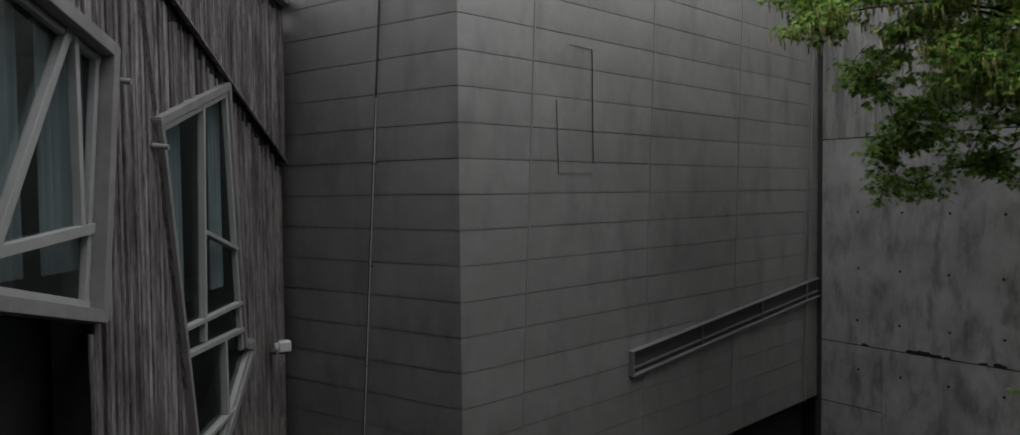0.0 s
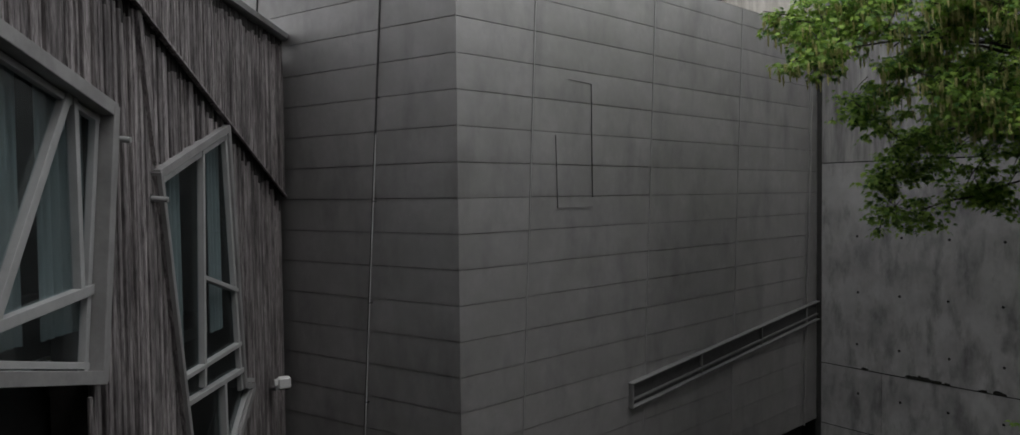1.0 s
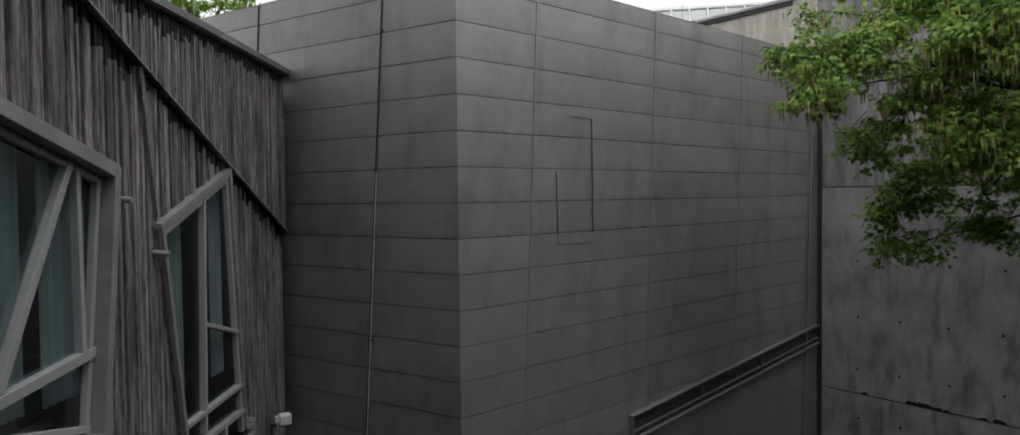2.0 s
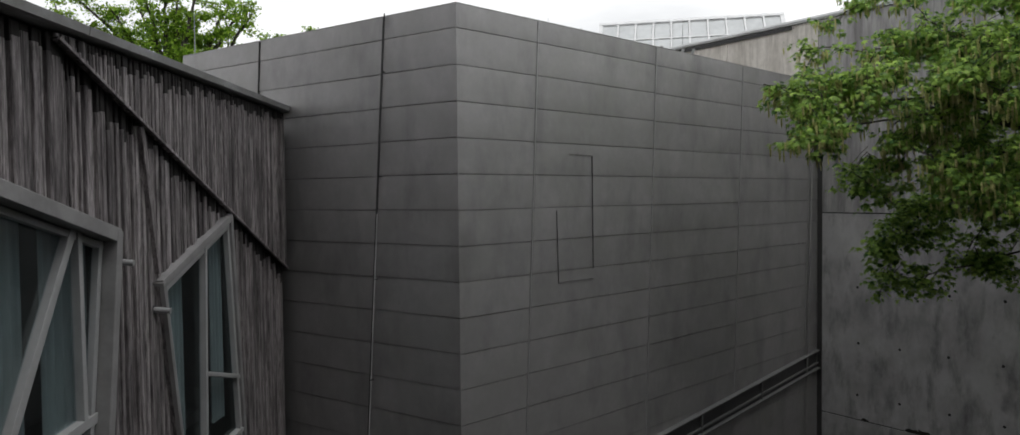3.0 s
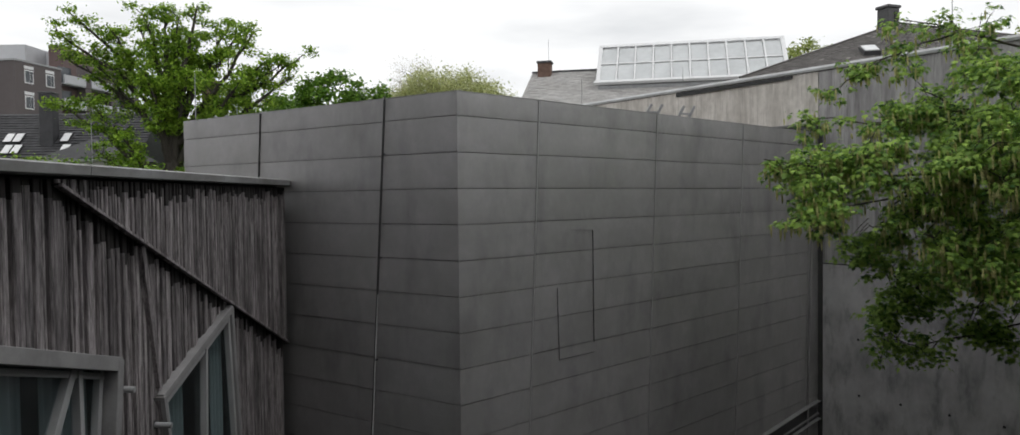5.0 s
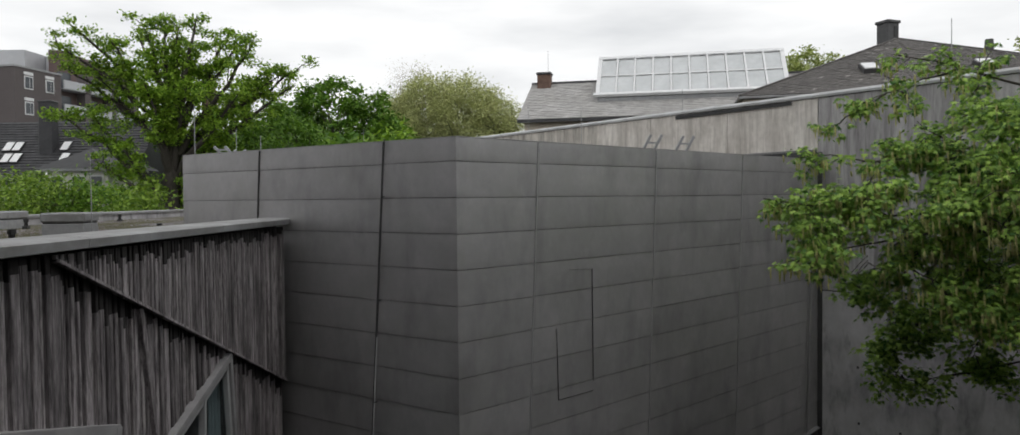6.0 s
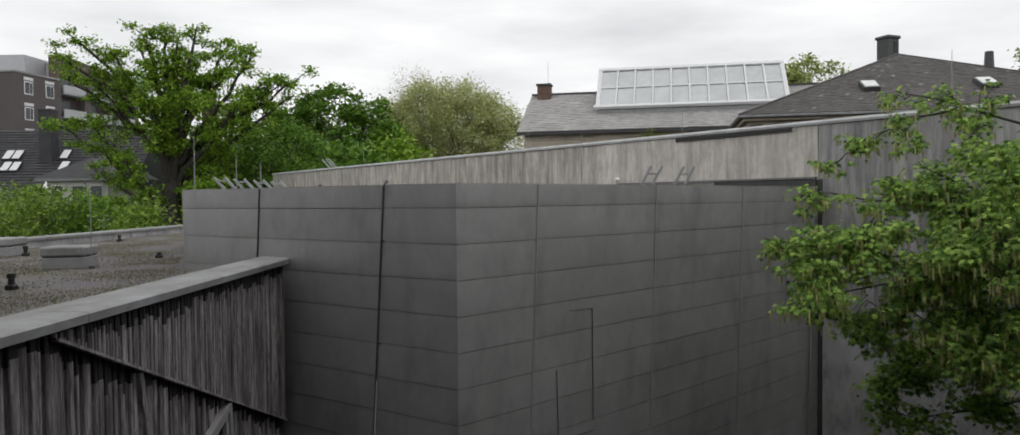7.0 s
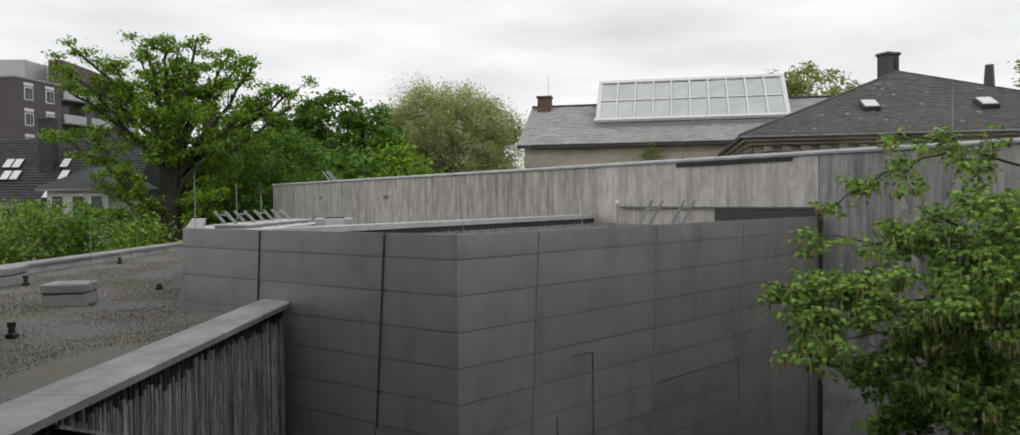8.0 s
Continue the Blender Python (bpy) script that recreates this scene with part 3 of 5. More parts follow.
y_under = lambda y: y > BAND[0][0] + 0.25
edges = [2.6]
while edges[-1] < 10.88:
    edges.append(min(edges[-1] + rng.choice((0.04, 0.05, 0.065, 0.08, 0.11)) * rng.uniform(0.9, 1.1), 10.9))
for a, b in zip(edges, edges[1:]):
    g = rng.choice((0.004, 0.007, 0.01, 0.014))
    d = rng.uniform(-0.02, 0.014)
    top = lambda y: min(WALL_TOP - 0.02, level(BAND, y) + 0.03) if y > BAND[0][0] else WALL_TOP - 0.02
    a2, b2 = a + g, b - g
    for z0a, z0b, z1a, z1b in spans(a2, b2, 0.02, top(a2), top(b2)):
        if min(z1a - z0a, z1b - z0b) < 0.01 or z0a == 0.02 and b <= 5.95:
            continue
        cut = 0.0
        if abs(z1a - top(a2)) < 1e-3:
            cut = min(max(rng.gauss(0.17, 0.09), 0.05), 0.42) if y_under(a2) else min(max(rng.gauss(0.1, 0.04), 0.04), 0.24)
        board(a2, b2, z0a, z0b, z1a, z1b, FACE + d, FACE - 0.045, cut)
# upper layer, standing proud above the diagonal
STEP = 0.06
y = BAND[0][0] + 0.02
while y < 10.86:
    b = min(y + rng.choice((0.035, 0.045, 0.055, 0.07)) * rng.uniform(0.9, 1.1), 10.9)
    g = rng.choice((0.003, 0.006, 0.01))
    d = rng.uniform(-0.01, 0.012) + STEP
    a2, b2 = y + g, b - g
    za, zb = level(BAND, a2), level(BAND, b2)
    if WALL_TOP - 0.02 - za > 0.02:
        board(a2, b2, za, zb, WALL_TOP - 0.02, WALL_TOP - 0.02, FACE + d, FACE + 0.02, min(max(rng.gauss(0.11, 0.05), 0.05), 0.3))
    y = b
# dark strip drawn for the shadow line beneath the proud upper boards
part("edge_strip", bar((FACE + 0.035, BAND[0][0] + 0.02, BAND[0][1] + 0.006), (FACE + 0.035, BAND[1][0], BAND[1][1] + 0.004), 0.014, 0.05, (1, 0, 0)), M_WOOD_CORE, wall_wood, "dark strip for the shade under the diagonal step")
part("edge_strip", bar((FACE + 0.07, BAND[0][0] + 0.02, BAND[0][1] + 0.004), (FACE + 0.07, BAND[1][0], BAND[1][1] + 0.002), 0.026, 0.03, (1, 0, 0)), M_WOOD, wall_wood, "thin pale edge along the diagonal step")
part("edge_strip", bar((FACE + 0.02, 6.72, 6.80), (FACE + 0.02, 7.0, 5.42), 0.07, 0.06, (1, 0, 0), 0.004), M_WOOD, wall_wood, "timber strip from the step to the window corner")
part("edge_strip", bar((FACE + 0.02, 7.0, 5.3), (FACE + 0.02, 7.5, 2.6), 0.05, 0.05, (1, 0, 0), 0.004), M_WOOD, wall_wood)

coping = thing("coping", (-3.5, 3.0, 7.4), "broad stained grey metal coping on the timber wall", "coping", kind="structure")
ys = [-6.0, 0.5, 3.1, 5.75, 8.4, 10.95]
for a, b in zip(ys, ys[1:]):
    bm = bmesh.new()
    prism(bm, [(-3.80, a + 0.004, 7.40), (-3.80, a + 0.004, 7.485), (-3.76, a + 0.004, 7.505), (-3.29, a + 0.004, 7.50), (-3.25, a + 0.004, 7.485), (-3.258, a + 0.004, 7.415), (-3.30, a + 0.004, 7.405)], (0, b - a - 0.008, 0))
    if b > 10.9:
        for vtx in bm.verts:
            if vtx.co.y > 10.0:
                vtx.co.y = 9.2 + (0.64 + vtx.co.x) * -0.669 - 0.03
    part("coping_sheet", bm, M_COPING, coping)


def window(name, outline, glass_x, width, label, bars, front):
    """A deep slanting window in the timber wall: outer frame bars, sashes, one pane."""
    cy, cz = sum(p[0] for p in outline) / len(outline), min(p[1] for p in outline)
    w = thing(name, (FACE, cy, cz), label, "window", kind="structure")
    n = len(outline)
    mid = Vector((sum(p[0] for p in outline) / n, sum(p[1] for p in outline) / n))
    deep = front - (glass_x - 0.05)
    for i in range(n):
        p, q = Vector(outline[i]), Vector(outline[(i + 1) % n])
        t = (q - p).normalized()
        nrm = Vector((-t.y, t.x))
        if nrm.dot(mid - p) < 0:
            nrm = -nrm
        wd = width[i] if isinstance(width, (list, tuple)) else width
        h = wd / 2
        a = p - t * 0.0 + nrm * (h - 0.02)
        b = q + t * 0.0 + nrm * (h - 0.02)
        xm = front - deep / 2 + i * 0.0025
        part("window_frame", bar((xm, a.x, a.y), (xm, b.x, b.y), wd, deep, (1, 0, 0), 0.005), M_FRAME, w)
        s = nrm * (wd + 0.02)
        part("sash", bar((glass_x + 0.01, (p + s).x, (p + s).y), (glass_x + 0.01, (q + s).x, (q + s).y), 0.055, 0.06 + 0.003 * i, (1, 0, 0), 0.004), M_SASH, w, "pale grey sash bar")
    for i, (p, q, wd) in enumerate(bars):
        part("mullion", bar((glass_x + 0.012, *p), (glass_x + 0.012, *q), wd, 0.08 + 0.004 * i, (1, 0, 0), 0.004), M_SASH, w, "pale grey glazing bar")
    bm = bmesh.new()
    prism(bm, [(glass_x - 0.01, p[0], p[1]) for p in outline], (-0.008, 0, 0))
    pane = part("pane", bm, M_GLASS, w, "reflecting window glass")
    pane.visible_shadow = False
    return w


window("window_1", WIN_1, -3.45, (0.12, 0.09, 0.11, 0.1), "large slanting window in a deep grey frame, curtain inside",
       [((5.72, 5.92), (4.75, 4.14), 0.075), ((5.78, 5.88), (5.8, 4.33), 0.055), ((3.3, 4.09), (6.0, 4.345), 0.085)], -3.295)
window("window_2", WIN_2, -3.39, (0.09, 0.07, 0.07, 0.1, 0.08, 0.05), "tall kinked slanting window in a grey frame",
       [((8.03, 5.65), (7.93, 3.0), 0.05), ((7.99, 4.2), (8.95, 3.93), 0.05), ((7.4, 3.22), (9.05, 3.26), 0.05), ((7.45, 2.94), (9.1, 2.92), 0.06), ((8.46, 2.9), (8.5, 1.8), 0.06), ((7.7, 1.9), (8.7, 2.02), 0.05)], -3.325)

# rooms behind the windows
room = thing("room", (-5.5, 6.0, 0), "dim rooms behind the windows", "room", kind="structure")
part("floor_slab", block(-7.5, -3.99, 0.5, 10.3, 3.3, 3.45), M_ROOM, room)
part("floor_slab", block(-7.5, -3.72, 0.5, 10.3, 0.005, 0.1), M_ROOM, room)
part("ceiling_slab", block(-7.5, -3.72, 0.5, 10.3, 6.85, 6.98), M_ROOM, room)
# black sheet takes the place of the deep shade in the open undercroft
part("recess_panel", block(-3.98, -3.9, 1.0, 6.5, 0.0, 4.3), M_JOINT, room, "black panel standing in for the shade in the open recess below the window")
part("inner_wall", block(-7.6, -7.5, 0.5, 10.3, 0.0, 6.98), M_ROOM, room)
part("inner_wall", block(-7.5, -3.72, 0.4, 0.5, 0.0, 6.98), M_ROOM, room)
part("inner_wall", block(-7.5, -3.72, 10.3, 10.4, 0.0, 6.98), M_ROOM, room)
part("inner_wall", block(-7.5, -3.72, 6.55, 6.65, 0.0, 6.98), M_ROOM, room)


def curtain(y0, y1, z0, z1, x, folds):
    c = thing("curtain", (x, (y0 + y1) / 2, z0), "pale grey curtain hanging in soft folds behind glass", "curtain")
    verts, faces, n = [], [], folds * 8
    for i in range(n + 1):
        yy = y0 + (y1 - y0) * i / n
        off = 0.035 * math.sin(i * math.pi / 4) + 0.01 * math.sin(i * 1.7)
        verts += [(x + off, yy, z0), (x + off * 0.7, yy, z1)]
    for i in range(n):
        faces.append((2 * i, 2 * i + 2, 2 * i + 3, 2 * i + 1))
    raw("cloth", verts, faces, M_CURTAIN, c, smooth=True)
    rod("curtain_rail", (x, y0 - 0.05, z1 + 0.02), (x, y1 + 0.05, z1 + 0.02), 0.012, M_METAL, c)
    return c


curtain(5.5, 6.12, 4.0, 6.3, -3.56, 6)
curtain(4.9, 5.4, 4.0, 6.3, -3.62, 5)
curtain(7.4, 7.75, 3.5, 6.2, -3.5, 4)
curtain(8.45, 8.8, 3.5, 6.2, -3.5, 4)
desk = thing("desk", (-4.3, 5.1, 3.45), "plain pale desk below the window", "desk")
part("desktop", block(-4.6, -3.8, 4.2, 6.1, 3.72, 3.76, 0.005), M_PAPER, desk)
for dx, dy in ((-4.55, 4.25), (-4.55, 6.05), (-3.85, 4.25), (-3.85, 6.05)):
    part("leg", block(dx - 0.02, dx + 0.02, dy - 0.02, dy + 0.02, 3.45, 3.72), M_DARKMETAL, desk)
rng = random.Random(8)
for i in range(9):
    px, py = rng.uniform(-4.3, -3.88), 4.7 + i * 0.14
    o = thing("book", (px, py, 3.76), "small book or paper stack lying on a desk", "book", "things on the desk")
    h = rng.uniform(0.02, 0.1)
    part("cover", block(px - 0.07, px + 0.07, py - 0.05, py + 0.05, 3.76, 3.76 + h, 0.004), rng.choice((M_PAPER, M_DARKMETAL, M_FRAME)), o)

# two short overflow pipes through the boards
for y, z in ((6.27, 5.59), (6.93, 5.07)):
    o = thing("overflow_pipe", (FACE, y, z), "short pale overflow pipe sticking out of boards", "pipe", "overflow pipes")
    v, f = tube([(FACE - 0.02, y, z + 0.01), (FACE + 0.16, y + 0.02, z - 0.01)], [0.028, 0.028], 12)
    raw("spout", v, f, M_METAL, o, smooth=False)
    v, f = tube([(FACE, y, z + 0.005), (FACE + 0.012, y, z + 0.004)], [0.045, 0.045], 12)
    raw("collar", v, f, M_DARKMETAL, o)
o = thing("downpipe", (FACE + 0.06, 5.78, 0), "pale weathered timber post below the window", "post")
v, f = tube([(FACE + 0.05, 5.79, 0.0), (FACE + 0.05, 5.77, 2.0), (FACE + 0.05, 5.76, 3.5)], [0.022] * 3, 8)
raw("shaft", v, f, M_WOOD, o)
for z in (0.6, 2.6):
    part("bracket", block(FACE - 0.01, FACE + 0.08, 5.74, 5.80, z, z + 0.03), M_DARKMETAL, o)

spot = thing("floodlight", (-3.3, 10.2, 2.46), "small white floodlight on a bracket", "floodlight")
part("housing", turned_block((-3.16, 10.12), (0.9, 0.43), -0.10, 0.07, -0.07, 0.07, 2.40, 2.56, 0.02), M_WHITE, spot)
part("lens", turned_block((-3.16, 10.12), (0.9, 0.43), -0.145, -0.10, -0.05, 0.05, 2.46, 2.53), M_WHITE, spot)
part("lens", turned_block((-3.16, 10.12), (0.9, 0.43), -0.13, -0.10, -0.05, 0.05, 2.39, 2.44), M_METAL, spot)
part("bracket", bar((FACE - 0.01, 10.2, 2.36), (-3.13, 10.15, 2.39), 0.03, 0.04, (0, 0, 1)), M_DARKMETAL, spot)

# ---- planted roof of the wing ----
roof_wing = thing("roof_wing", (-8.0, 10.0, 0), "flat planted roof with sedum and gravel", "roof", kind="structure")
bm = bmesh.new()
outline = [(-3.78, -6.0), (-3.78, 11.25), (-5.47, 12.42), (-8.6, 20.2), (-8.6, 34.0), (-12.2, 34.0), (-12.2, -6.0)]
prism(bm, [(x, y, 6.98) for x, y in outline], (0, 0, 0.22))
part("substrate", bm, M_SUBSTRATE, roof_wing)
part("side_wall", block(-12.6, -12.2, -6.0, 34.0, 0.0, 7.38), M_CONC, roof_wing)
part("parapet_cap", block(-12.68, -12.12, -6.0, 34.0, 7.38, 7.46, 0.012), M_COPING, roof_wing, "pale metal parapet cap")


def tufts(name, place, count, size, mat, label, seed, three=3):
    """Many tiny leaves in one mesh."""
    r = np.random.RandomState(seed)
    verts, faces = [], []
    for i in range(count):
        p = place(r)
        if p is None:
            continue
        for k in range(three):
            a, l = r.uniform(0, 6.283), size * r.uniform(0.5, 1.4)
            tip = Vector((math.cos(a) * l * r.uniform(0.2, 0.8), math.sin(a) * l * r.uniform(0.2, 0.8), l * r.uniform(0.5, 1.0)))
            sd = Vector((-math.sin(a), math.cos(a), 0)) * l * 0.35
            c = Vector(p)
            n = len(verts)
            verts += [c - sd * 0.4, c + sd * 0.4, c + tip + sd, c + tip * 1.25, c + tip - sd]
            faces.append((n, n + 1, n + 2, n + 3, n + 4))
    ob = raw(name, verts, faces, mat)
    return tagged(ob, label, "plants", kind="stuff")


def roof_spot(r):
    y = 4.0 + 24.0 * r.beta(1.1, 1.8)
    x = -12.1 + 8.3 * r.rand()
    if x > -3.85 or y > 11.1 and x > -3.9 - (y - 11.1) * 1.3 and x > -5.65 or y > 12.4 and x > -5.65 - (y - 12.4) * 0.4:
        return None
    if noise.noise(Vector((x * 0.75, y * 0.6, 3.0))) < r.uniform(-0.35, 0.2):
        return None
    return x, y, 7.195


def bloom_spot(r):
    y = 4.0 + 24.0 * r.beta(1.1, 1.8)
    x = -12.1 + 8.3 * r.rand()
    if x > -3.85 or y > 11.1 and x > -3.9 - (y - 11.1) * 1.3 and x > -5.65 or y > 12.4 and x > -5.65 - (y - 12.4) * 0.4:
        return None
    if noise.noise(Vector((x * 0.5, y * 0.4, 9.0))) < r.uniform(-0.2, 0.3):
        return None
    return x, y, 7.197


tufts("sedum", roof_spot, 120000, 0.015, M_SEDUM, "low dry yellow-green sedum on the flat roof", 4)
tufts("sedum_flowers", bloom_spot, 60000, 0.012, M_BLOOM, "pale pink sedum flowers on the flat roof", 6, 2)


def roof_light(x, y, w, d, z, label):
    o = thing("roof_light", (x, y, z), label, "roof light", "roof lights on the planted roof")
    part("curb", turned_block((x, y), (0.985, 0.17), -w / 2, w / 2, -d / 2, d / 2, z, z + 0.2, 0.01), M_METAL, o)
    part("gasket", turned_block((x, y), (0.985, 0.17), -w / 2 + 0.02, w / 2 - 0.02, -d / 2 + 0.02, d / 2 - 0.02, z + 0.2, z + 0.225), M_DARKMETAL, o)
    part("lid", turned_block((x, y), (0.985, 0.17), -w / 2 - 0.015, w / 2 + 0.015, -d / 2 - 0.015, d / 2 + 0.015, z + 0.225, z + 0.39, 0.025), M_COPING, o)


roof_light(-7.75, 12.95, 0.68, 0.64, 7.2, "pale grey square roof light with shut lid")
roof_light(-11.35, 16.1, 1.0, 0.9, 7.2, "pale grey square roof light near the parapet")
for x, y, h in ((-6.6, 9.75, 0.22), (-10.5, 15.9, 0.22), (-7.15, 14.96, 0.12), (-11.3, 21.2, 0.2)):
    o = thing("roof_vent", (x, y, 7.2), "small black roof vent standing in the sedum", "vent", "roof vents")
    v, f = tube([(x, y, 7.19), (x, y, 7.2 + h * 0.7), (x, y, 7.2 + h * 0.72), (x, y, 7.2 + h)], [0.04, 0.04, 0.055, 0.05], 10)
    raw("pipe", v, f, M_BLACK, o)
    part("foot", block(x - 0.06, x + 0.06, y - 0.06, y + 0.06, 7.19, 7.27, 0.015), M_BLACK, o)


def lightning_rod(x, y, z, h, mat=None, r=0.009):
    o = thing("lightning_rod", (x, y, z), "thin upright lightning rod on the roof", "lightning rod", "lightning rods")
    v, f = tube([(x, y, z), (x, y, z + h * 0.6), (x, y, z + h)], [r, r, r * 0.6], 6)
    raw("shaft", v, f, mat or M_METAL, o)
    v, f = tube([(x, y, z), (x, y, z + 0.05)], [0.05, 0.04], 10)
    raw("foot", v, f, M_DARKMETAL, o)


lightning_rod(-7.24, 12.72, 7.2, 1.42)

# ---- roofs behind the metal parapet ----
roof_metal = thing("roof_metal", (0, 14, 0), "low planted roof behind the metal parapet", "roof", kind="structure")
bm = bmesh.new()
a, b = on_face(UL, LEN_L - 0.1, 0, -0.3), on_face(UR, 0.0, 0, -0.5)
c = on_wall(-0.05, 0, 0.02)
prism(bm, [(a.x, a.y, 8.02), (CX, CY + 0.5, 8.02), (c.x - 0.35, c.y - 0.25, 8.02), (2.3, 22.1, 8.02), (-4.4, 14.0, 8.02)], (0, 0, 0.24))
part("substrate", bm, M_SUBSTRATE, roof_metal)
# parapet of the roof behind, its deck, and the raised platform of the vents
pa, pb = Vector((-4.35, 12.35, 0)), Vector((2.5, 21.55, 0))
pn = Vector((-(pb - pa).y, (pb - pa).x, 0)).normalized()
bm = bmesh.new()
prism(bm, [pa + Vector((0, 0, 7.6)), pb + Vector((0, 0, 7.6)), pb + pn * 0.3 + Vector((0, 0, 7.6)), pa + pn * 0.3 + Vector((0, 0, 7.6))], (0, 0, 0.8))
# dark metal here stands in for plain metal shaded by the cap
part("inner_parapet", bm, M_DARKMETAL, roof_metal, "metal parapet with the shadow under its cap put into a dark colour")
bm = bmesh.new()
prism(bm, [pa - pn * 0.05 + Vector((0, 0, 8.4)), pb - pn * 0.05 + Vector((0, 0, 8.4)), pb + pn * 0.35 + Vector((0, 0, 8.4)), pa + pn * 0.35 + Vector((0, 0, 8.4))], (0, 0, 0.11))
part("parapet_cap", bm, M_SHEET, roof_metal, "pale metal parapet cap")
bm = bmesh.new()
prism(bm, [(-4.5, 12.6, 7.4), (2.4, 21.6, 7.4), (-6.4, 33.2, 7.4), (-9.6, 24.0, 7.4)], (0, 0, 0.2))
part("deck", bm, M_SUBSTRATE, roof_metal)
bm = bmesh.new()
prism(bm, [(-5.5, 12.75, 7.6), (-4.5, 12.5, 7.6), (-4.3, 17.3, 7.6), (-6.6, 17.8, 7.6), (-6.3, 14.4, 7.6)], (0, 0, 0.84))
part("platform", bm, M_METAL, roof_metal, "raised metal platform")
bm = bmesh.new()
prism(bm, [(-5.55, 12.68, 8.44), (-4.45, 12.43, 8.44), (-4.22, 17.38, 8.44), (-6.65, 17.88, 8.44), (-6.38, 14.4, 8.44)], (0, 0, 0.04))
part("roof_sheet", bm, M_SHEET, roof_metal, "pale metal roof sheet")


def metal_roof_spot(r):
    s, t = r.uniform(0.2, 9.6), r.uniform(0.3, 6.0)
    x, y = CX + UR[0] * s - UR[1] * t, CY + UR[1] * s + UR[0] * t
    if (y - 12.35) - (x + 4.35) * 1.343 > -0.25:
        return None
    if (x - WX) * 0.8 + (y - WY) * 0.6 > -0.1:
        return None
    return x, y, 8.257


tufts("sedum_low", metal_roof_spot, 4000, 0.03, M_SEDUM, "low dry sedum behind the metal parapet", 14)
tufts("sedum_low_flowers", metal_roof_spot, 10000, 0.03, M_BLOOM, "pink sedum flowers behind the metal parapet", 15, 2)


def smoke_vent(x, y, z, turn, arm, lean, label, scale=1.0):
    """A low roof vent with a pair of arms that stand up from it."""
    o = thing("smoke_vent", (x, y, z), label, "roof vent", "smoke vents")
    u = (math.cos(radians(turn)), math.sin(radians(turn)))
    s = scale
    part("curb", turned_block((x, y), u, -0.6 * s, 0.6 * s, -0.5 * s, 0.5 * s, z, z + 0.05, 0.01), M_METAL, o)
    part("lid", turned_block((x, y), u, -0.66 * s, 0.66 * s, -0.56 * s, 0.56 * s, z + 0.05, z + 0.085, 0.012), M_SHEET, o)
    for k in (-0.28, 0.12):
        base = Vector((x + u[0] * k * s - u[1] * -0.3 * s, y + u[1] * k * s + u[0] * -0.3 * s, z + 0.075))
        tip = base + Vector((u[0] * lean, u[1] * lean, arm))
        part("arm", bar(base, tip, 0.05, 0.03, (-u[1], u[0], 0), 0.004), M_METAL, o)
    b0 = Vector((x - u[0] * 0.28 * s + u[1] * 0.3 * s, y - u[1] * 0.28 * s - u[0] * 0.3 * s, z + 0.075)) + Vector((u[0] * lean, u[1] * lean, arm)) * 0.75
    part("crossbar", bar(b0, b0 + Vector((u[0], u[1], 0)) * 0.4 * s, 0.05, 0.03, (0, 0, 1)), M_METAL, o)
    return o


for px, py in ((-5.15, 14.0), (-5.15, 15.0), (-5.1, 16.0), (-5.05, 17.0)):
    smoke_vent(px, py, 8.48, -10, 0.24, -0.24, "grey roof vent with raised arms on the metal roof", 0.55)
for px, py in ((2.5, 14.05), (3.2, 14.4)):
    smoke_vent(px, py, 8.26, 12, 0.6, 0.34, "low roof vent with two leaning arms", 0.55)
unit = thing("roof_unit", (-3.85, 16.2, 7.6), "white and grey service unit on the metal roof", "roof unit")
part("body", turned_block((-3.85, 16.2), (0.97, 0.2), -0.4, 0.4, -0.3, 0.3, 7.6, 8.6, 0.01), M_SHEET, unit)
part("door", turned_block((-3.85, 16.2), (0.97, 0.2), -0.18, 0.2, -0.34, -0.3, 8.3, 8.57), M_WHITE, unit)
part("grille", turned_block((-3.85, 16.2), (0.97, 0.2), -0.2, 0.22, -0.25, 0.25, 8.6, 8.63), M_DARKMETAL, unit)
lamp = thing("globe_light", (3.05, 20.6, 8.26), "small white globe on a low pipe", "globe")
bm = bmesh.new()
bmesh.ops.create_uvsphere(bm, u_segments=12, v_segments=8, radius=0.075, matrix=Matrix.Translation((3.05, 20.6, 8.84)))
part("globe", bm, M_WHITE, lamp, smooth=True)
rod("post", (3.05, 20.6, 8.25), (3.05, 20.6, 8.8), 0.02, M_METAL, lamp)
for x, y, z, h in ((-5.8, 13.6, 8.48, 1.08), (-6.3, 17.0, 8.48, 0.95), (-5.6, 16.6, 8.48, 0.75), (1.6, 16.0, 8.26, 1.5), (-0.75, 12.2, 8.26, 0.35)):
    lightning_rod(x, y, z, h)
for k, h in ((-23.3, 1.1), (-10.6, 0.95), (-4.0, 0.6), (2.6, 1.15)):
    p = on_wall(k, 10.0, -0.3)
    lightning_rod(p.x, p.y, 10.0, h)

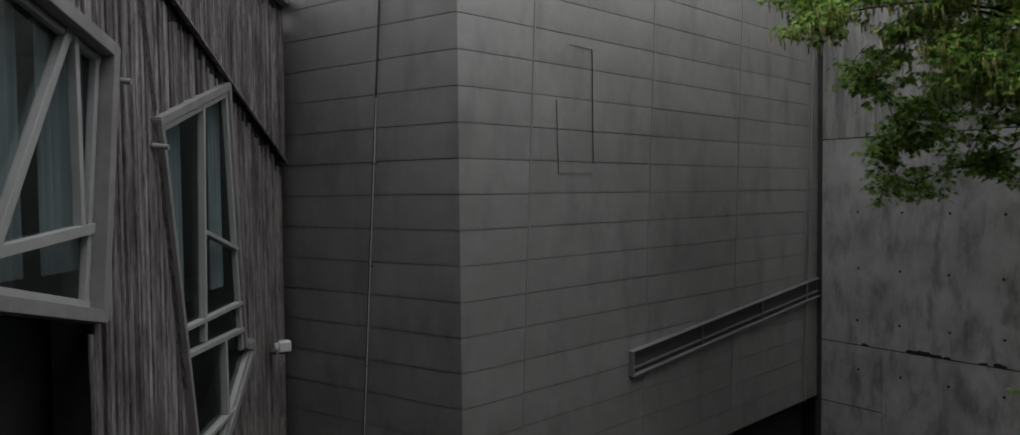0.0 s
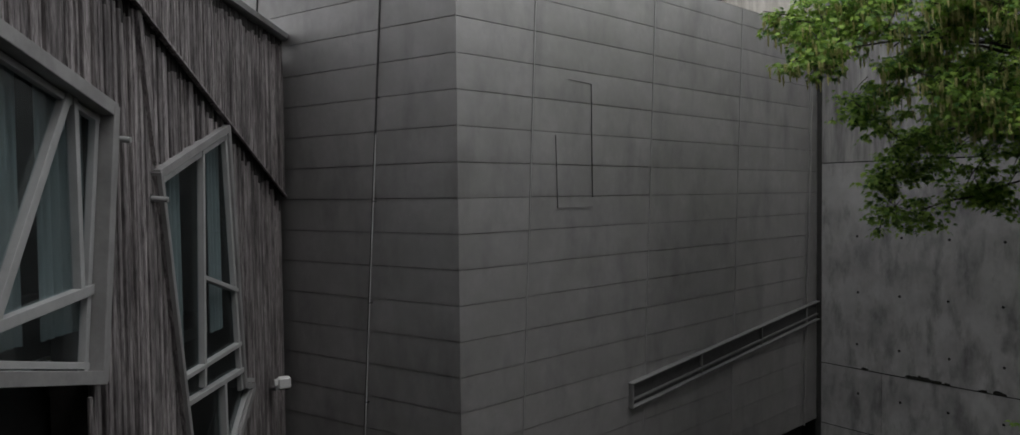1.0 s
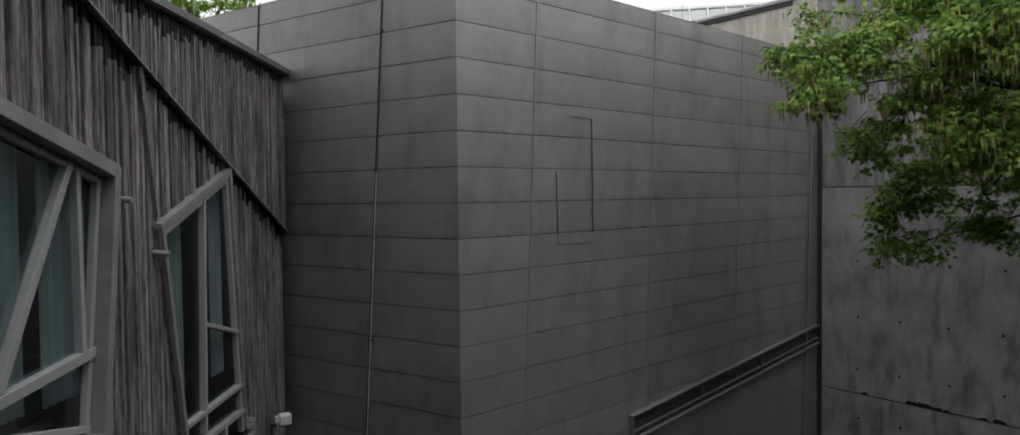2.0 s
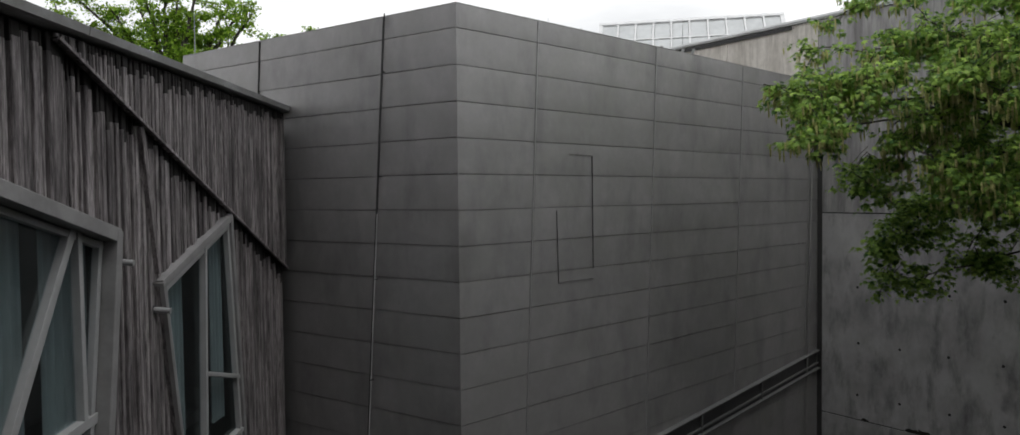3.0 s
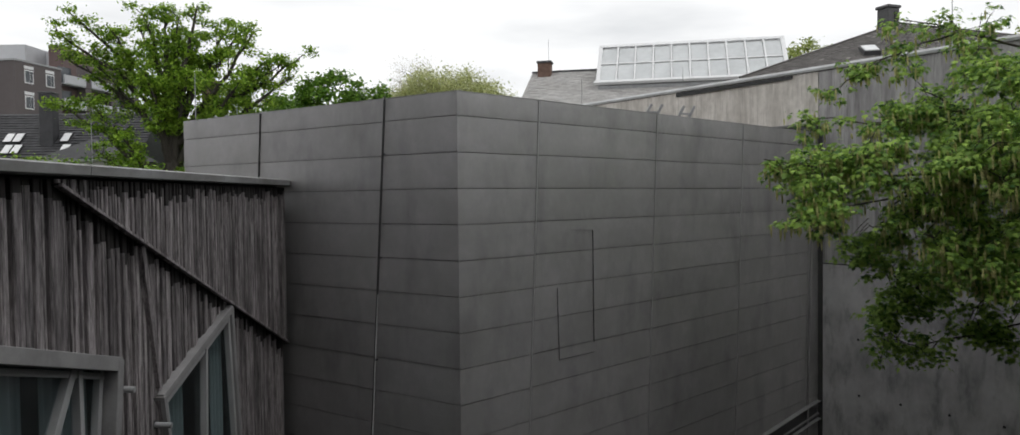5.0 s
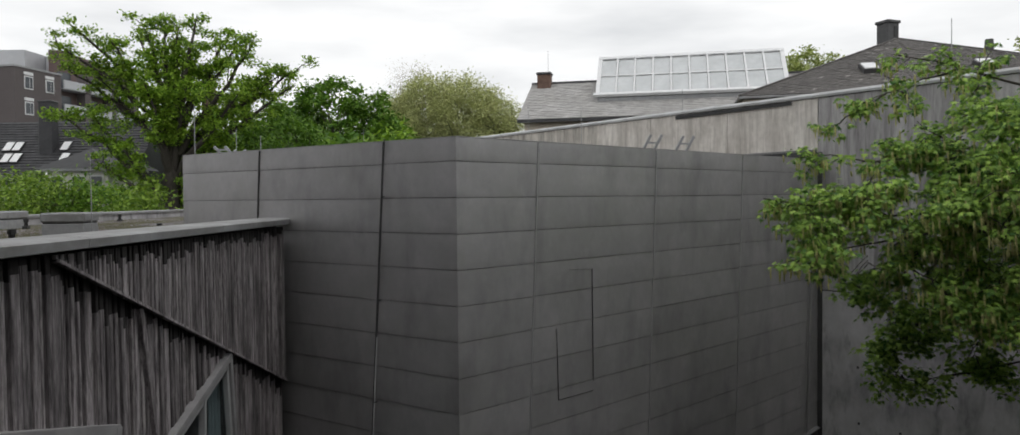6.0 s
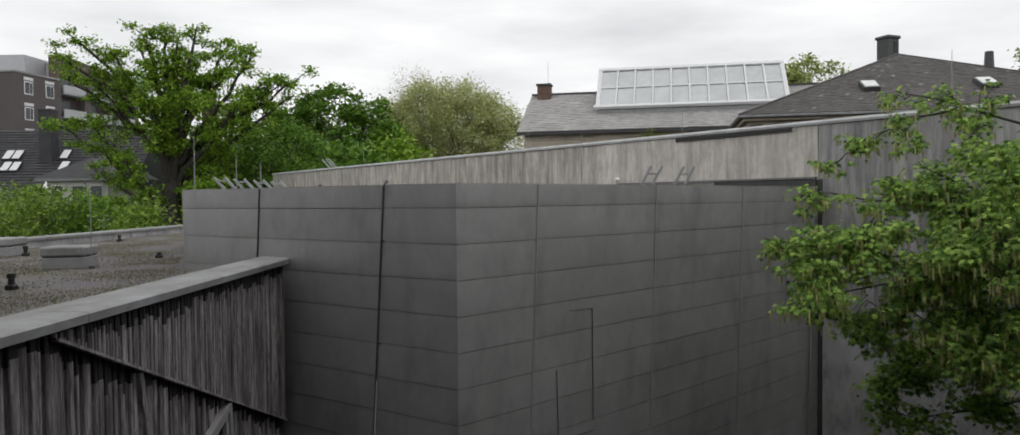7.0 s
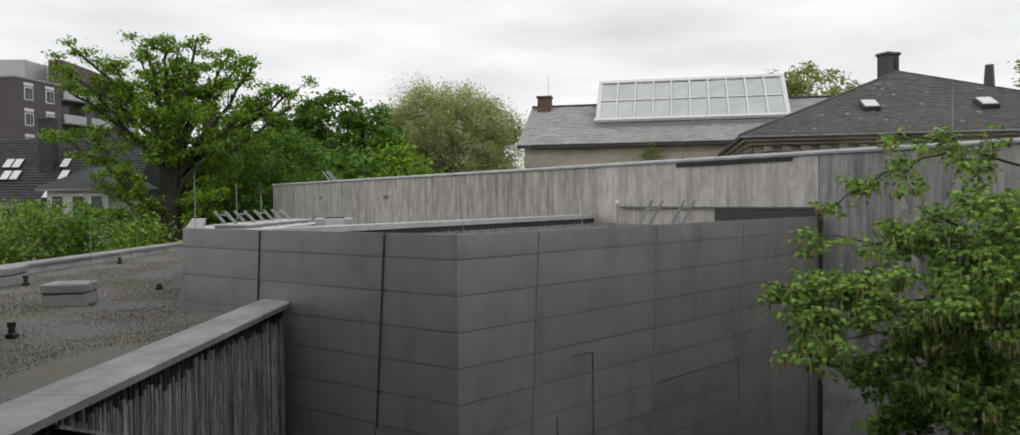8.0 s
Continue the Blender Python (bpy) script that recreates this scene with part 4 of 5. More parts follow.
# brackets on the concrete wall, and a hatch frame behind its coping
for k in (-27.9, -20.4):
    p = on_wall(k, 9.16, 0.0)
    o = thing("wall_lamp", p, "small pale bracket lamp on the concrete wall", "wall lamp", "wall lamps")
    part("housing", turned_block((p.x, p.y), WD, -0.22, 0.22, -0.14, -0.02, 9.16 - 0.04, 9.16 + 0.03, 0.012), M_METAL, o)
    part("bracket", turned_block((p.x, p.y), WD, -0.05, 0.05, -0.03, 0.02, 9.16 - 0.06, 9.16 + 0.05), M_DARKMETAL, o)
p = on_wall(-26.9, 10.0, -0.25)
o = thing("roof_ladder", p, "pair of grey metal arms behind the coping", "ladder")
for d in (-0.42, 0.1, 0.42):
    a = p + Vector((WD[0], WD[1], 0)) * (d + 0.12)
    part("arm", bar(a, a + Vector((-1.0 * WD[0], -1.0 * WD[1], 0.5)), 0.07, 0.04, (WN[0], WN[1], 0), 0.004), M_METAL, o)
a = p + Vector((WD[0] * 0.12, WD[1] * 0.12, 0.2))
part("crossbar", bar(a, a + Vector((WD[0] * 0.34, WD[1] * 0.34, 0)), 0.05, 0.03, (0, 0, 1)), M_METAL, o)

# ---- unseen walls, added behind and beside the view to close and darken the courtyard ----
tagged(part("wall_back", block(-14.0, 21.5, -3.0, -2.6, PIT - 0.02, 16.0), M_LIGHT_BLOCK), "unseen plain dark wall added to keep light out of the courtyard", "wall", kind="structure")
tagged(part("wall_upper", block(-12.0, -7.2, -2.6, 9.8, 7.1, 11.0), M_LIGHT_BLOCK), "unseen plain dark block added to cut sky light from the left", "wall", kind="structure")
tagged(part("wall_side", block(4.3, 21.0, -2.6, 5.2, PIT - 0.02, 9.0), M_LIGHT_BLOCK), "unseen plain dark block added to shade the courtyard from the right", "wall", kind="structure")


# ---- trees ----
def leaf_cloud(centres, per, spread, size, seed, flat=0.5):
    """Leaves as small folded faces round the centres: vertices and faces."""
    r = np.random.RandomState(seed)
    shape = [(0, -0.9), (0.55, -0.2), (0.42, 0.5), (0, 1.0), (-0.42, 0.5), (-0.55, -0.2)]
    sh = np.array(shape)
    k = len(sh)
    n_leaf = 0
    out = []
    for c in centres:
        m = r.poisson(per)
        if m == 0:
            continue
        p = r.normal(size=(m, 3)) * np.array([spread, spread, spread * flat]) + np.array(c)
        nz = r.normal(size=(m, 3)) * 0.55
        nz[:, 2] += 0.8
        nz /= np.linalg.norm(nz, axis=1)[:, None]
        t = r.normal(size=(m, 3))
        t -= (t * nz).sum(1)[:, None] * nz
        t /= np.linalg.norm(t, axis=1)[:, None]
        b = np.cross(nz, t)
        s = size * r.uniform(0.6, 1.25, m)
        v = p[:, None, :] + s[:, None, None] * (sh[None, :, 0, None] * t[:, None, :] + sh[None, :, 1, None] * b[:, None, :] - 0.28 * (np.abs(sh[None, :, 0, None]) * nz[:, None, :]))
        out.append(v.reshape(-1, 3))
        n_leaf += m
    v = np.concatenate(out)
    faces = [tuple(range(i * k, i * k + k)) for i in range(n_leaf)]
    return v, faces


def mesh_of(name, v, faces):
    me = bpy.data.meshes.new(name)
    k = len(faces[0])
    me.vertices.add(len(v))
    me.vertices.foreach_set("co", np.asarray(v, dtype=np.float32).ravel())
    me.loops.add(len(faces) * k)
    me.loops.foreach_set("vertex_index", np.arange(len(faces) * k, dtype=np.int32))
    me.polygons.add(len(faces))
    me.polygons.foreach_set("loop_start", np.arange(0, len(faces) * k, k, dtype=np.int32))
    me.update(calc_edges=True)
    me.validate()
    return me


def bend(p, q, sag, r, n=6, wild=0.06):
    """A crooked way from p to q that rises first and then levels out."""
    p, q = Vector(p), Vector(q)
    d = (q - p).length
    mid = p.lerp(q, 0.5) + Vector((r.uniform(-wild, wild), r.uniform(-wild, wild), sag)) * d
    pts = []
    for i in range(n + 1):
        t = i / n
        w = p * (1 - t) ** 2 + mid * 2 * t * (1 - t) + q * t * t
        if 0 < i < n:
            w += Vector((r.uniform(-1, 1), r.uniform(-1, 1), r.uniform(-1, 1))) * d * 0.018
        pts.append(w)
    return pts


def crown_tree(name, base, height, centre, radii, clumps, per, spread, size, leaf, label, seed, trunk_r=0.3, group="", limbs=9, hollow=0.35, flat=0.7, twigs=True, lumps=0.0):
    """A tree with tapering trunk, limbs to the clumps, and a crown of many small leaves with gaps."""
    r = random.Random(seed)
    o = thing(name, base, label, "tree", group)
    c = Vector(centre)
    pts = []
    tries = 0
    while len(pts) < clumps and tries < clumps * 40:
        tries += 1
        d = Vector((r.gauss(0, 1), r.gauss(0, 1), r.gauss(0, 1))).normalized()
        rr = hollow + (1 - hollow) * r.random() ** 0.5
        rr *= 1 + lumps * noise.noise(d * 2.3 + Vector((seed * 1.7, 0, 0)))
        p = c + Vector((d.x * radii[0], d.y * radii[1], d.z * radii[2])) * rr
        if p.z > base[2] + 1.0:
            pts.append(p)
    top = Vector((c.x, c.y, c.z + radii[2] * 0.3))
    trunk = bend(base, top, 0.0, r, 8, 0.03)
    v, f = tube(trunk, [trunk_r * (1 - 0.8 * i / 8) for i in range(9)], 9)
    raw("trunk", v, f, M_BARK, o, smooth=True)
    lines = []
    ends = r.sample(pts, min(limbs, len(pts)))
    for e in ends:
        i = r.randint(2, 6)
        way = bend(trunk[i], e, 0.12, r)
        lines.append((way, [trunk_r * 0.42 * (1 - 0.85 * j / 6) for j in range(7)]))
    if twigs:
        for p in pts:
            best = min(lines[:limbs], key=lambda l: min((w - p).length for w in l[0]))[0]
            start = min(best, key=lambda w: (w - p).length)
            lines.append((bend(start, p, 0.08, r, 4), [trunk_r * 0.14 * (1 - 0.75 * j / 4) for j in range(5)]))
    for way, radii in lines[:limbs]:
        v, f = tube(way, radii, 6)
        raw("limb", v, f, M_BARK, o, smooth=True)
    if len(lines) > limbs:
        v, f = tubes(lines[limbs:], 4)
        tagged(raw("twig_mass", v, f, M_BARK, o, smooth=True), kind="stuff")
    v, f = leaf_cloud(pts, per, spread, size, seed, flat)
    crown = link_mesh("crown", mesh_of("crown", v, f), leaf, o)
    tagged(crown, kind="stuff")
    return o


# flowering maple that leans into the courtyard
def rosettes(centres, out, leaves, size, seed):
    """Whorls of lobed leaves that hang outwards round each centre: vertices and faces of 14 corners each."""
    r = np.random.RandomState(seed)
    ang = np.radians([-90, -50, -38, -8, 18, 38, 62, 90, 118, 142, 162, 188, 218, 230])
    rad = np.array([0.12, 0.62, 0.34, 0.98, 0.42, 1.02, 0.46, 1.25, 0.46, 1.02, 0.42, 0.98, 0.34, 0.62])
    shape = np.stack([np.cos(ang) * rad, np.sin(ang) * rad + 0.1], 1)
    c = np.repeat(np.array([tuple(p) for p in centres]), leaves, axis=0)
    away = np.repeat(np.array([tuple(p) for p in out]), leaves, axis=0)
    n = len(c)
    turn = np.tile(np.arange(leaves) * 2 * np.pi / leaves, len(centres)) + r.normal(0, 0.35, n)
    flat = np.stack([np.cos(turn), np.sin(turn), np.zeros(n)], 1) + 0.35 * away
    flat /= np.linalg.norm(flat, axis=1)[:, None]
    droop = np.radians(r.normal(36, 18, n))
    ahead = flat * np.cos(droop)[:, None] - np.array([0, 0, 1]) * np.sin(droop)[:, None]
    side = np.cross(flat, (0, 0, 1)) + r.normal(0, 0.2, (n, 3))
    side -= (side * ahead).sum(1)[:, None] * ahead
    side /= np.linalg.norm(side, axis=1)[:, None]
    nrm = np.cross(side, ahead)
    at = c + flat * r.uniform(0.02, 0.12, n)[:, None] + np.stack([np.zeros(n), np.zeros(n), r.normal(0, 0.035, n)], 1)
    s = size * r.uniform(0.6, 1.2, n)
    x, y = shape[None, :, 0, None], shape[None, :, 1, None] + 0.5
    v = at[:, None, :] + s[:, None, None] * (x * side[:, None, :] + y * ahead[:, None, :] - (0.22 * np.abs(x) + 0.12 * y * y) * nrm[:, None, :])
    return v.reshape(-1, 3), [tuple(range(i * 14, i * 14 + 14)) for i in range(n)]


TRUNK = (9.3, 10.7, PIT)
# tips of the boughs, tier by tier
HIGH = [(6.2, 11.8, 10.0), (6.85, 11.5, 9.95), (7.5, 11.3, 10.05), (7.7, 10.8, 9.6), (5.6, 11.8, 9.15), (5.05, 11.8, 8.75), (4.55, 11.5, 8.35), (6.4, 11.4, 9.1),
        (7.0, 11.0, 9.1), (7.4, 10.2, 9.15)]
MIDDLE = [(3.76, 10.8, 7.72), (4.35, 10.9, 7.72), (4.2, 10.5, 7.4), (5.3, 11.0, 8.25), (5.8, 11.2, 8.5), (4.85, 10.3, 7.75), (4.8, 10.3, 7.3), (5.1, 10.1, 7.65),
          (5.6, 10.4, 8.0), (3.85, 10.1, 6.85), (4.2, 10.2, 6.95), (4.6, 10.2, 6.8), (6.2, 10.9, 8.5)]
FRONT = [(5.45, 9.5, 7.5), (5.75, 9.5, 7.65), (6.25, 9.7, 7.95), (6.15, 9.0, 8.0), (6.1, 9.4, 7.5), (6.3, 9.0, 7.2), (6.85, 9.6, 8.35), (5.35, 10.6, 6.45),
         (5.45, 10.2, 6.75), (5.95, 9.8, 6.5), (6.0, 9.6, 6.25), (6.4, 9.7, 6.3), (6.75, 9.8, 6.15), (5.85, 9.9, 7.1), (6.5, 9.3, 6.7), (6.7, 9.0, 5.7)]
SHADED = [(5.85, 11.8, 5.2), (6.1, 11.8, 5.65), (6.25, 11.8, 4.9), (6.6, 11.8, 4.72), (6.85, 11.7, 5.3), (6.45, 11.8, 5.35), (7.25, 11.5, 5.25), (7.3, 11.5, 4.9),
          (7.6, 11.4, 4.85), (7.8, 11.3, 5.4), (5.2, 11.0, 6.4), (5.5, 11.2, 6.1)]
LOW = [(7.9, 10.9, 1.4)]
maple = thing("maple_tree", TRUNK, "flowering maple with fresh green leaves and hanging racemes", "tree")
rm = random.Random(77)
trunk_line = bend(TRUNK, (8.7, 10.9, 10.2), 0.0, rm, 10, 0.02)
v, f = tube(trunk_line, [0.2 * (1 - 0.075 * i) for i in range(11)], 10)
raw("trunk", v, f, M_BARK, maple, smooth=True)
INNER_AND_UNSEEN = [(rm.uniform(6.1, 8.4), rm.uniform(9.5, 11.6), rm.uniform(5.8, 8.9)) for i in range(66)]
# unseen boughs on the near side, added to shade the courtyard
for i in range(30):
    w, d = rm.uniform(0, 6.283), rm.uniform(1.2, 3.4)
    p = (9.8 + d * math.cos(w), 9.0 + 0.9 * d * math.sin(w), rm.uniform(5.4, 11.0))
    if p[1] < p[0] / 0.74 and (p[0] - 6.8) * 0.8 + (p[1] - 16.15) * 0.6 < -0.4:
        INNER_AND_UNSEEN.append(p)
twig_lines, whorls, heading, flowering = [], [], [], []
for tier, count, reach, bloom in ((HIGH, 7, 0.8, 0.8), (MIDDLE, 7, 0.7, 1.0), (FRONT, 8, 0.75, 1.1), (SHADED, 8, 0.6, 0.0), (LOW, 6, 0.4, 0.0), (INNER_AND_UNSEEN, 11, 1.0, 0.22)):
    more = [(x + rm.gauss(0.3, 0.2), y + rm.gauss(0.1, 0.3), z + rm.gauss(-0.12, 0.2)) for x, y, z in tier] if tier in (MIDDLE, FRONT, SHADED) else []
    ways = []
    for number, tip in enumerate(tier + more):
        p = Vector(tip)
        if ways and (number >= len(tier) or number % 3):
            near = min((w for way in ways for w in way[3:7]), key=lambda w: (w - p).length + (0.6 if w.z > p.z + 0.6 and tier is not SHADED else 0.0))
            start = near
        else:
            want = p.z + (-0.6 if tier is not SHADED else 1.3)
            start = min(trunk_line, key=lambda w: abs(w.z - want))
        d = (p - start).length
        way = bend(start, p, rm.uniform(0.02, 0.14) if tier is not SHADED else 0.1, rm, 9, 0.12)
        ways.append(way)
        v, f = tube(way, [0.028 * (1 - 0.86 * j / 9) * min(1, d / 3.0) + 0.003 for j in range(10)], 6)
        raw("branch", v, f, M_BARK, maple, smooth=True)
        ahead = (way[-1] - way[-4]).normalized()
        left = Vector((-ahead.y, ahead.x, 0)).normalized()
        for j in range(count):
            t = reach * rm.random() ** 1.2
            root = p - ahead * (t + 0.15)
            off = rm.uniform(-1, 1) * (0.1 + 0.42 * t)
            c = p - ahead * t + left * off + Vector((0, 0, rm.gauss(0.02, 0.1) - 0.15 * abs(off)))
            if tier is SHADED:
                c.z += 0.1 - rm.random() * 0.18
            twig_lines.append((bend(root, c, 0.05, rm, 3), [0.007, 0.006, 0.005, 0.003]))
            for _ in range(3):
                whorls.append(c + Vector((rm.gauss(0, 0.1), rm.gauss(0, 0.1), rm.gauss(0, 0.05))))
                heading.append(ahead * 0.7 + left * off)
                flowering.append(bloom)
v, f = tubes(twig_lines, 4)
tagged(raw("twig_mass", v, f, M_BARK, maple, smooth=True), kind="stuff")
v, f = rosettes(whorls, heading, 9, 0.056, 31)
tagged(link_mesh("crown", mesh_of("crown", v, f), M_LEAF, maple), kind="stuff")
# single leaves at the tips nearest to the view
leaf_v, leaf_f = rosettes([(0, 0, 0)], [(0, 0, 0)], 1, 0.055, 1)
leaf_mesh = mesh_of("leaf", leaf_v, leaf_f)
for c in [c for c, b in zip(whorls, flowering) if b > 0.9][:280]:
    lf = link_mesh("leaf", leaf_mesh, M_LEAF, maple, at=c + Vector((rm.gauss(0, 0.06), rm.gauss(-0.05, 0.06), rm.gauss(0.03, 0.03))))
    lf.rotation_euler = (rm.gauss(0, 0.3), rm.gauss(0, 0.3), rm.uniform(0, 6.28))
# hanging flower racemes
r = np.random.RandomState(9)
verts, faces = [], []
for c, b in zip(whorls, flowering):
    for _ in range(r.poisson(1.2 * b)):
        p = np.array(c) + r.normal(size=3) * (0.09, 0.09, 0.02) - (0, 0, 0.05)
        ln = r.uniform(0.09, 0.2)
        n = len(verts)
        for t, w in ((0.0, 0.003), (0.2, 0.014), (0.4, 0.017), (0.6, 0.015), (0.8, 0.012), (1.0, 0.004)):
            for k in range(4):
                a = k * 1.5708 + t * 4
                verts.append((p[0] + math.cos(a) * w * r.uniform(0.7, 1.2) + t * 0.01, p[1] + math.sin(a) * w, p[2] - ln * t))
        for i in range(5):
            for k in range(4):
                faces.append((n + i * 4 + k, n + i * 4 + (k + 1) % 4, n + i * 4 + 4 + (k + 1) % 4, n + i * 4 + 4 + k))
tagged(raw("blossom", verts, faces, M_RACEME, maple, "yellow-green hanging flower racemes"), kind="stuff")


def spreading_tree(name, base, fork, ends, shoots, per, spread, size, leaf, label, seed, trunk_r, flat=0.5):
    """An open-crowned tree: a stout trunk, limbs that fan out to the given ends, shoots along them with leaf clumps."""
    r = random.Random(seed)
    o = thing(name, base, label, "tree")
    trunk = bend(base, fork, 0.0, r, 8, 0.02)
    v, f = tube(trunk, [trunk_r * (1.15 - 0.45 * i / 8) for i in range(9)], 10)
    raw("trunk", v, f, M_BARK, o, smooth=True)
    twigs, clumps = [], []
    for e in ends:
        e = Vector(e)
        want = base[2] + (fork[2] - base[2]) * min(1.0, max(0.45, (e.z - base[2]) / (fork[2] - base[2]) - 0.45))
        way = bend(min(trunk, key=lambda w: abs(w.z - want)), e, 0.03, r, 9, 0.08)
        v, f = tube(way, [trunk_r * 0.4 * (1 - 0.86 * j / 9) for j in range(10)], 7)
        raw("limb", v, f, M_BARK, o, smooth=True)
        span = (way[-1] - way[0]).length
        for k in range(shoots):
            t = 0.3 + 0.7 * (k + r.random()) / shoots
            i = min(8, int(t * 9))
            root = way[i].lerp(way[i + 1], t * 9 - i)
            d = (way[i + 1] - way[i]).normalized() * 0.6 + Vector((r.gauss(0, 0.7), r.gauss(0, 0.7), r.gauss(0.25, 0.45)))
            tip = root + d.normalized() * span * r.uniform(0.07, 0.2) * (1.25 - 0.6 * t)
            twigs.append((bend(root, tip, 0.1, r, 4), [trunk_r * 0.07 * (1 - 0.75 * j / 4) for j in range(5)]))
            clumps += [tip, tip.lerp(root, 0.35) + Vector((r.gauss(0, 0.2), r.gauss(0, 0.2), r.gauss(0.1, 0.15)))]
    v, f = tubes(twigs, 4)
    tagged(raw("twig_mass", v, f, M_BARK, o, smooth=True), kind="stuff")
    v, f = leaf_cloud(clumps, per, spread, size, seed, flat)
    tagged(link_mesh("crown", mesh_of("crown", v, f), leaf, o), kind="stuff")
    return o


# trees beyond the roofs
ro = random.Random(41)
OAK = [(-26.4, 16.0), (-26.4, 13.0), (-25.0, 17.9), (-23.5, 18.2), (-22.2, 18.6), (-21.1, 19.1), (-19.8, 18.4), (-18.3, 18.7), (-17.1, 18.1), (-16.2, 17.2), (-13.0, 15.9),
       (-14.2, 15.3), (-26.2, 10.4), (-24.5, 15.2), (-15.5, 13.8), (-24.6, 8.6), (-20.6, 17.4), (-22.8, 17.0), (-19.0, 17.0), (-17.6, 16.4), (-14.4, 16.5), (-15.3, 15.6),
       (-25.4, 16.8), (-13.5, 15.0)]
ends = [(x, 44.0 + ro.uniform(-3.0, 3.0), z) for x, z in OAK]
for i in range(14):
    w, d = ro.uniform(0, 6.283), ro.uniform(2.0, 5.4)
    ends.append((-20.0 + d * math.cos(w), 44.0 + 0.8 * d * math.sin(w), ro.uniform(7.5, 18.0) - 0.25 * d))
spreading_tree("oak_tree", (-20.3, 44.0, 0), (-20.1, 44.0, 12.0), ends, 12, 62, 0.25, 0.1, M_LEAF_OAK, "tall open-crowned tree with fresh green leaves and dark limbs", 41, 0.62)
crown_tree("broadleaf_tree", (-17.0, 50.0, 0), 12, (-16.5, 50.0, 8.5), (5.5, 4, 5.2), 200, 130, 0.5, 0.14, M_LEAF_DARK, "dense dark green tree below a taller one", 42, 0.3)
crown_tree("broadleaf_tree", (-18.0, 72.0, 0), 20, (-17.3, 72.0, 13.0), (7.6, 5, 6.2), 200, 170, 0.55, 0.22, M_LEAF_DARK, "dense rounded dark green tree", 43, 0.4, lumps=0.3, hollow=0.55)
crown_tree("broadleaf_tree", (-27.0, 85.0, 0), 20, (-25.5, 85.0, 13.0), (7.0, 5, 5.5), 140, 100, 0.7, 0.2, M_LEAF_OAK, "green tree in the distance", 44, 0.4)
crown_tree("willow_tree", (-7.5, 92.0, 0), 24, (-7.2, 92.0, 14.5), (9.2, 6, 8.8), 520, 230, 0.6, 0.14, M_LEAF_OLIVE, "broad feathery olive-green tree", 45, 0.4, lumps=0.15, flat=1.1)
crown_tree("bare_tree", (-12.5, 100.0, 0), 24, (-12.5, 100.0, 18.5), (7.0, 5, 6.5), 260, 110, 0.6, 0.08, M_TWIG, "thin half-bare tree in the distance", 46, 0.3, flat=1.6, lumps=0.3)
crown_tree("broadleaf_tree", (25.0, 62.0, 0), 20, (25.2, 62.0, 16.2), (4.6, 3, 3.8), 170, 90, 0.4, 0.14, M_LEAF_YELLOW, "yellow-green tree behind the roofs", 47, 0.3)
crown_tree("broadleaf_tree", (30.5, 41.0, 0), 20, (32.4, 42.0, 15.2), (3.0, 3, 3.0), 60, 60, 0.4, 0.12, M_LEAF_YELLOW, "yellow-green tree behind the roofs", 48, 0.3)
for x, y, z, rx, s, m in ((-18.6, 29.0, 6.9, 2.3, 51, M_LEAF_SHRUB), (-16.4, 29.5, 6.7, 1.7, 52, M_LEAF_DARK), (-14.3, 28.0, 6.2, 1.5, 53, M_LEAF_SHRUB), (-21.0, 31.0, 6.9, 2.2, 54, M_LEAF_SHRUB)):
    crown_tree("shrub", (x, y, 0), 8, (x, y, z), (rx, 1.8, 2.1), 80, 90, 0.33, 0.085, m, "tall leafy shrub beside the roof", s, 0.1, "shrubs beside the roof", 6, 0.4)
for i, (x, y, z, rx, m) in enumerate(((-27, 62, 9.0, 6.0, M_LEAF_DARK), (-19, 56, 8.5, 4.5, M_LEAF_DARK), (-36, 110, 9, 9, M_LEAF_DARK), (-10, 120, 10, 12, M_LEAF_OLIVE), (12, 110, 9, 9, M_LEAF_DARK), (-26, 60, 7, 5, M_LEAF_DARK), (-13.5, 58, 8, 4.5, M_LEAF_DARK), (-10.5, 66, 8.5, 4.5, M_LEAF_OAK))):
    crown_tree("broadleaf_tree", (x, y, 0), 16, (x, y, z), (rx, 4, 5.0), 110, 50, 0.8, 0.3, m, "green tree in the belt behind the houses", 60 + i, 0.3, "tree belt", 6, 0.3)


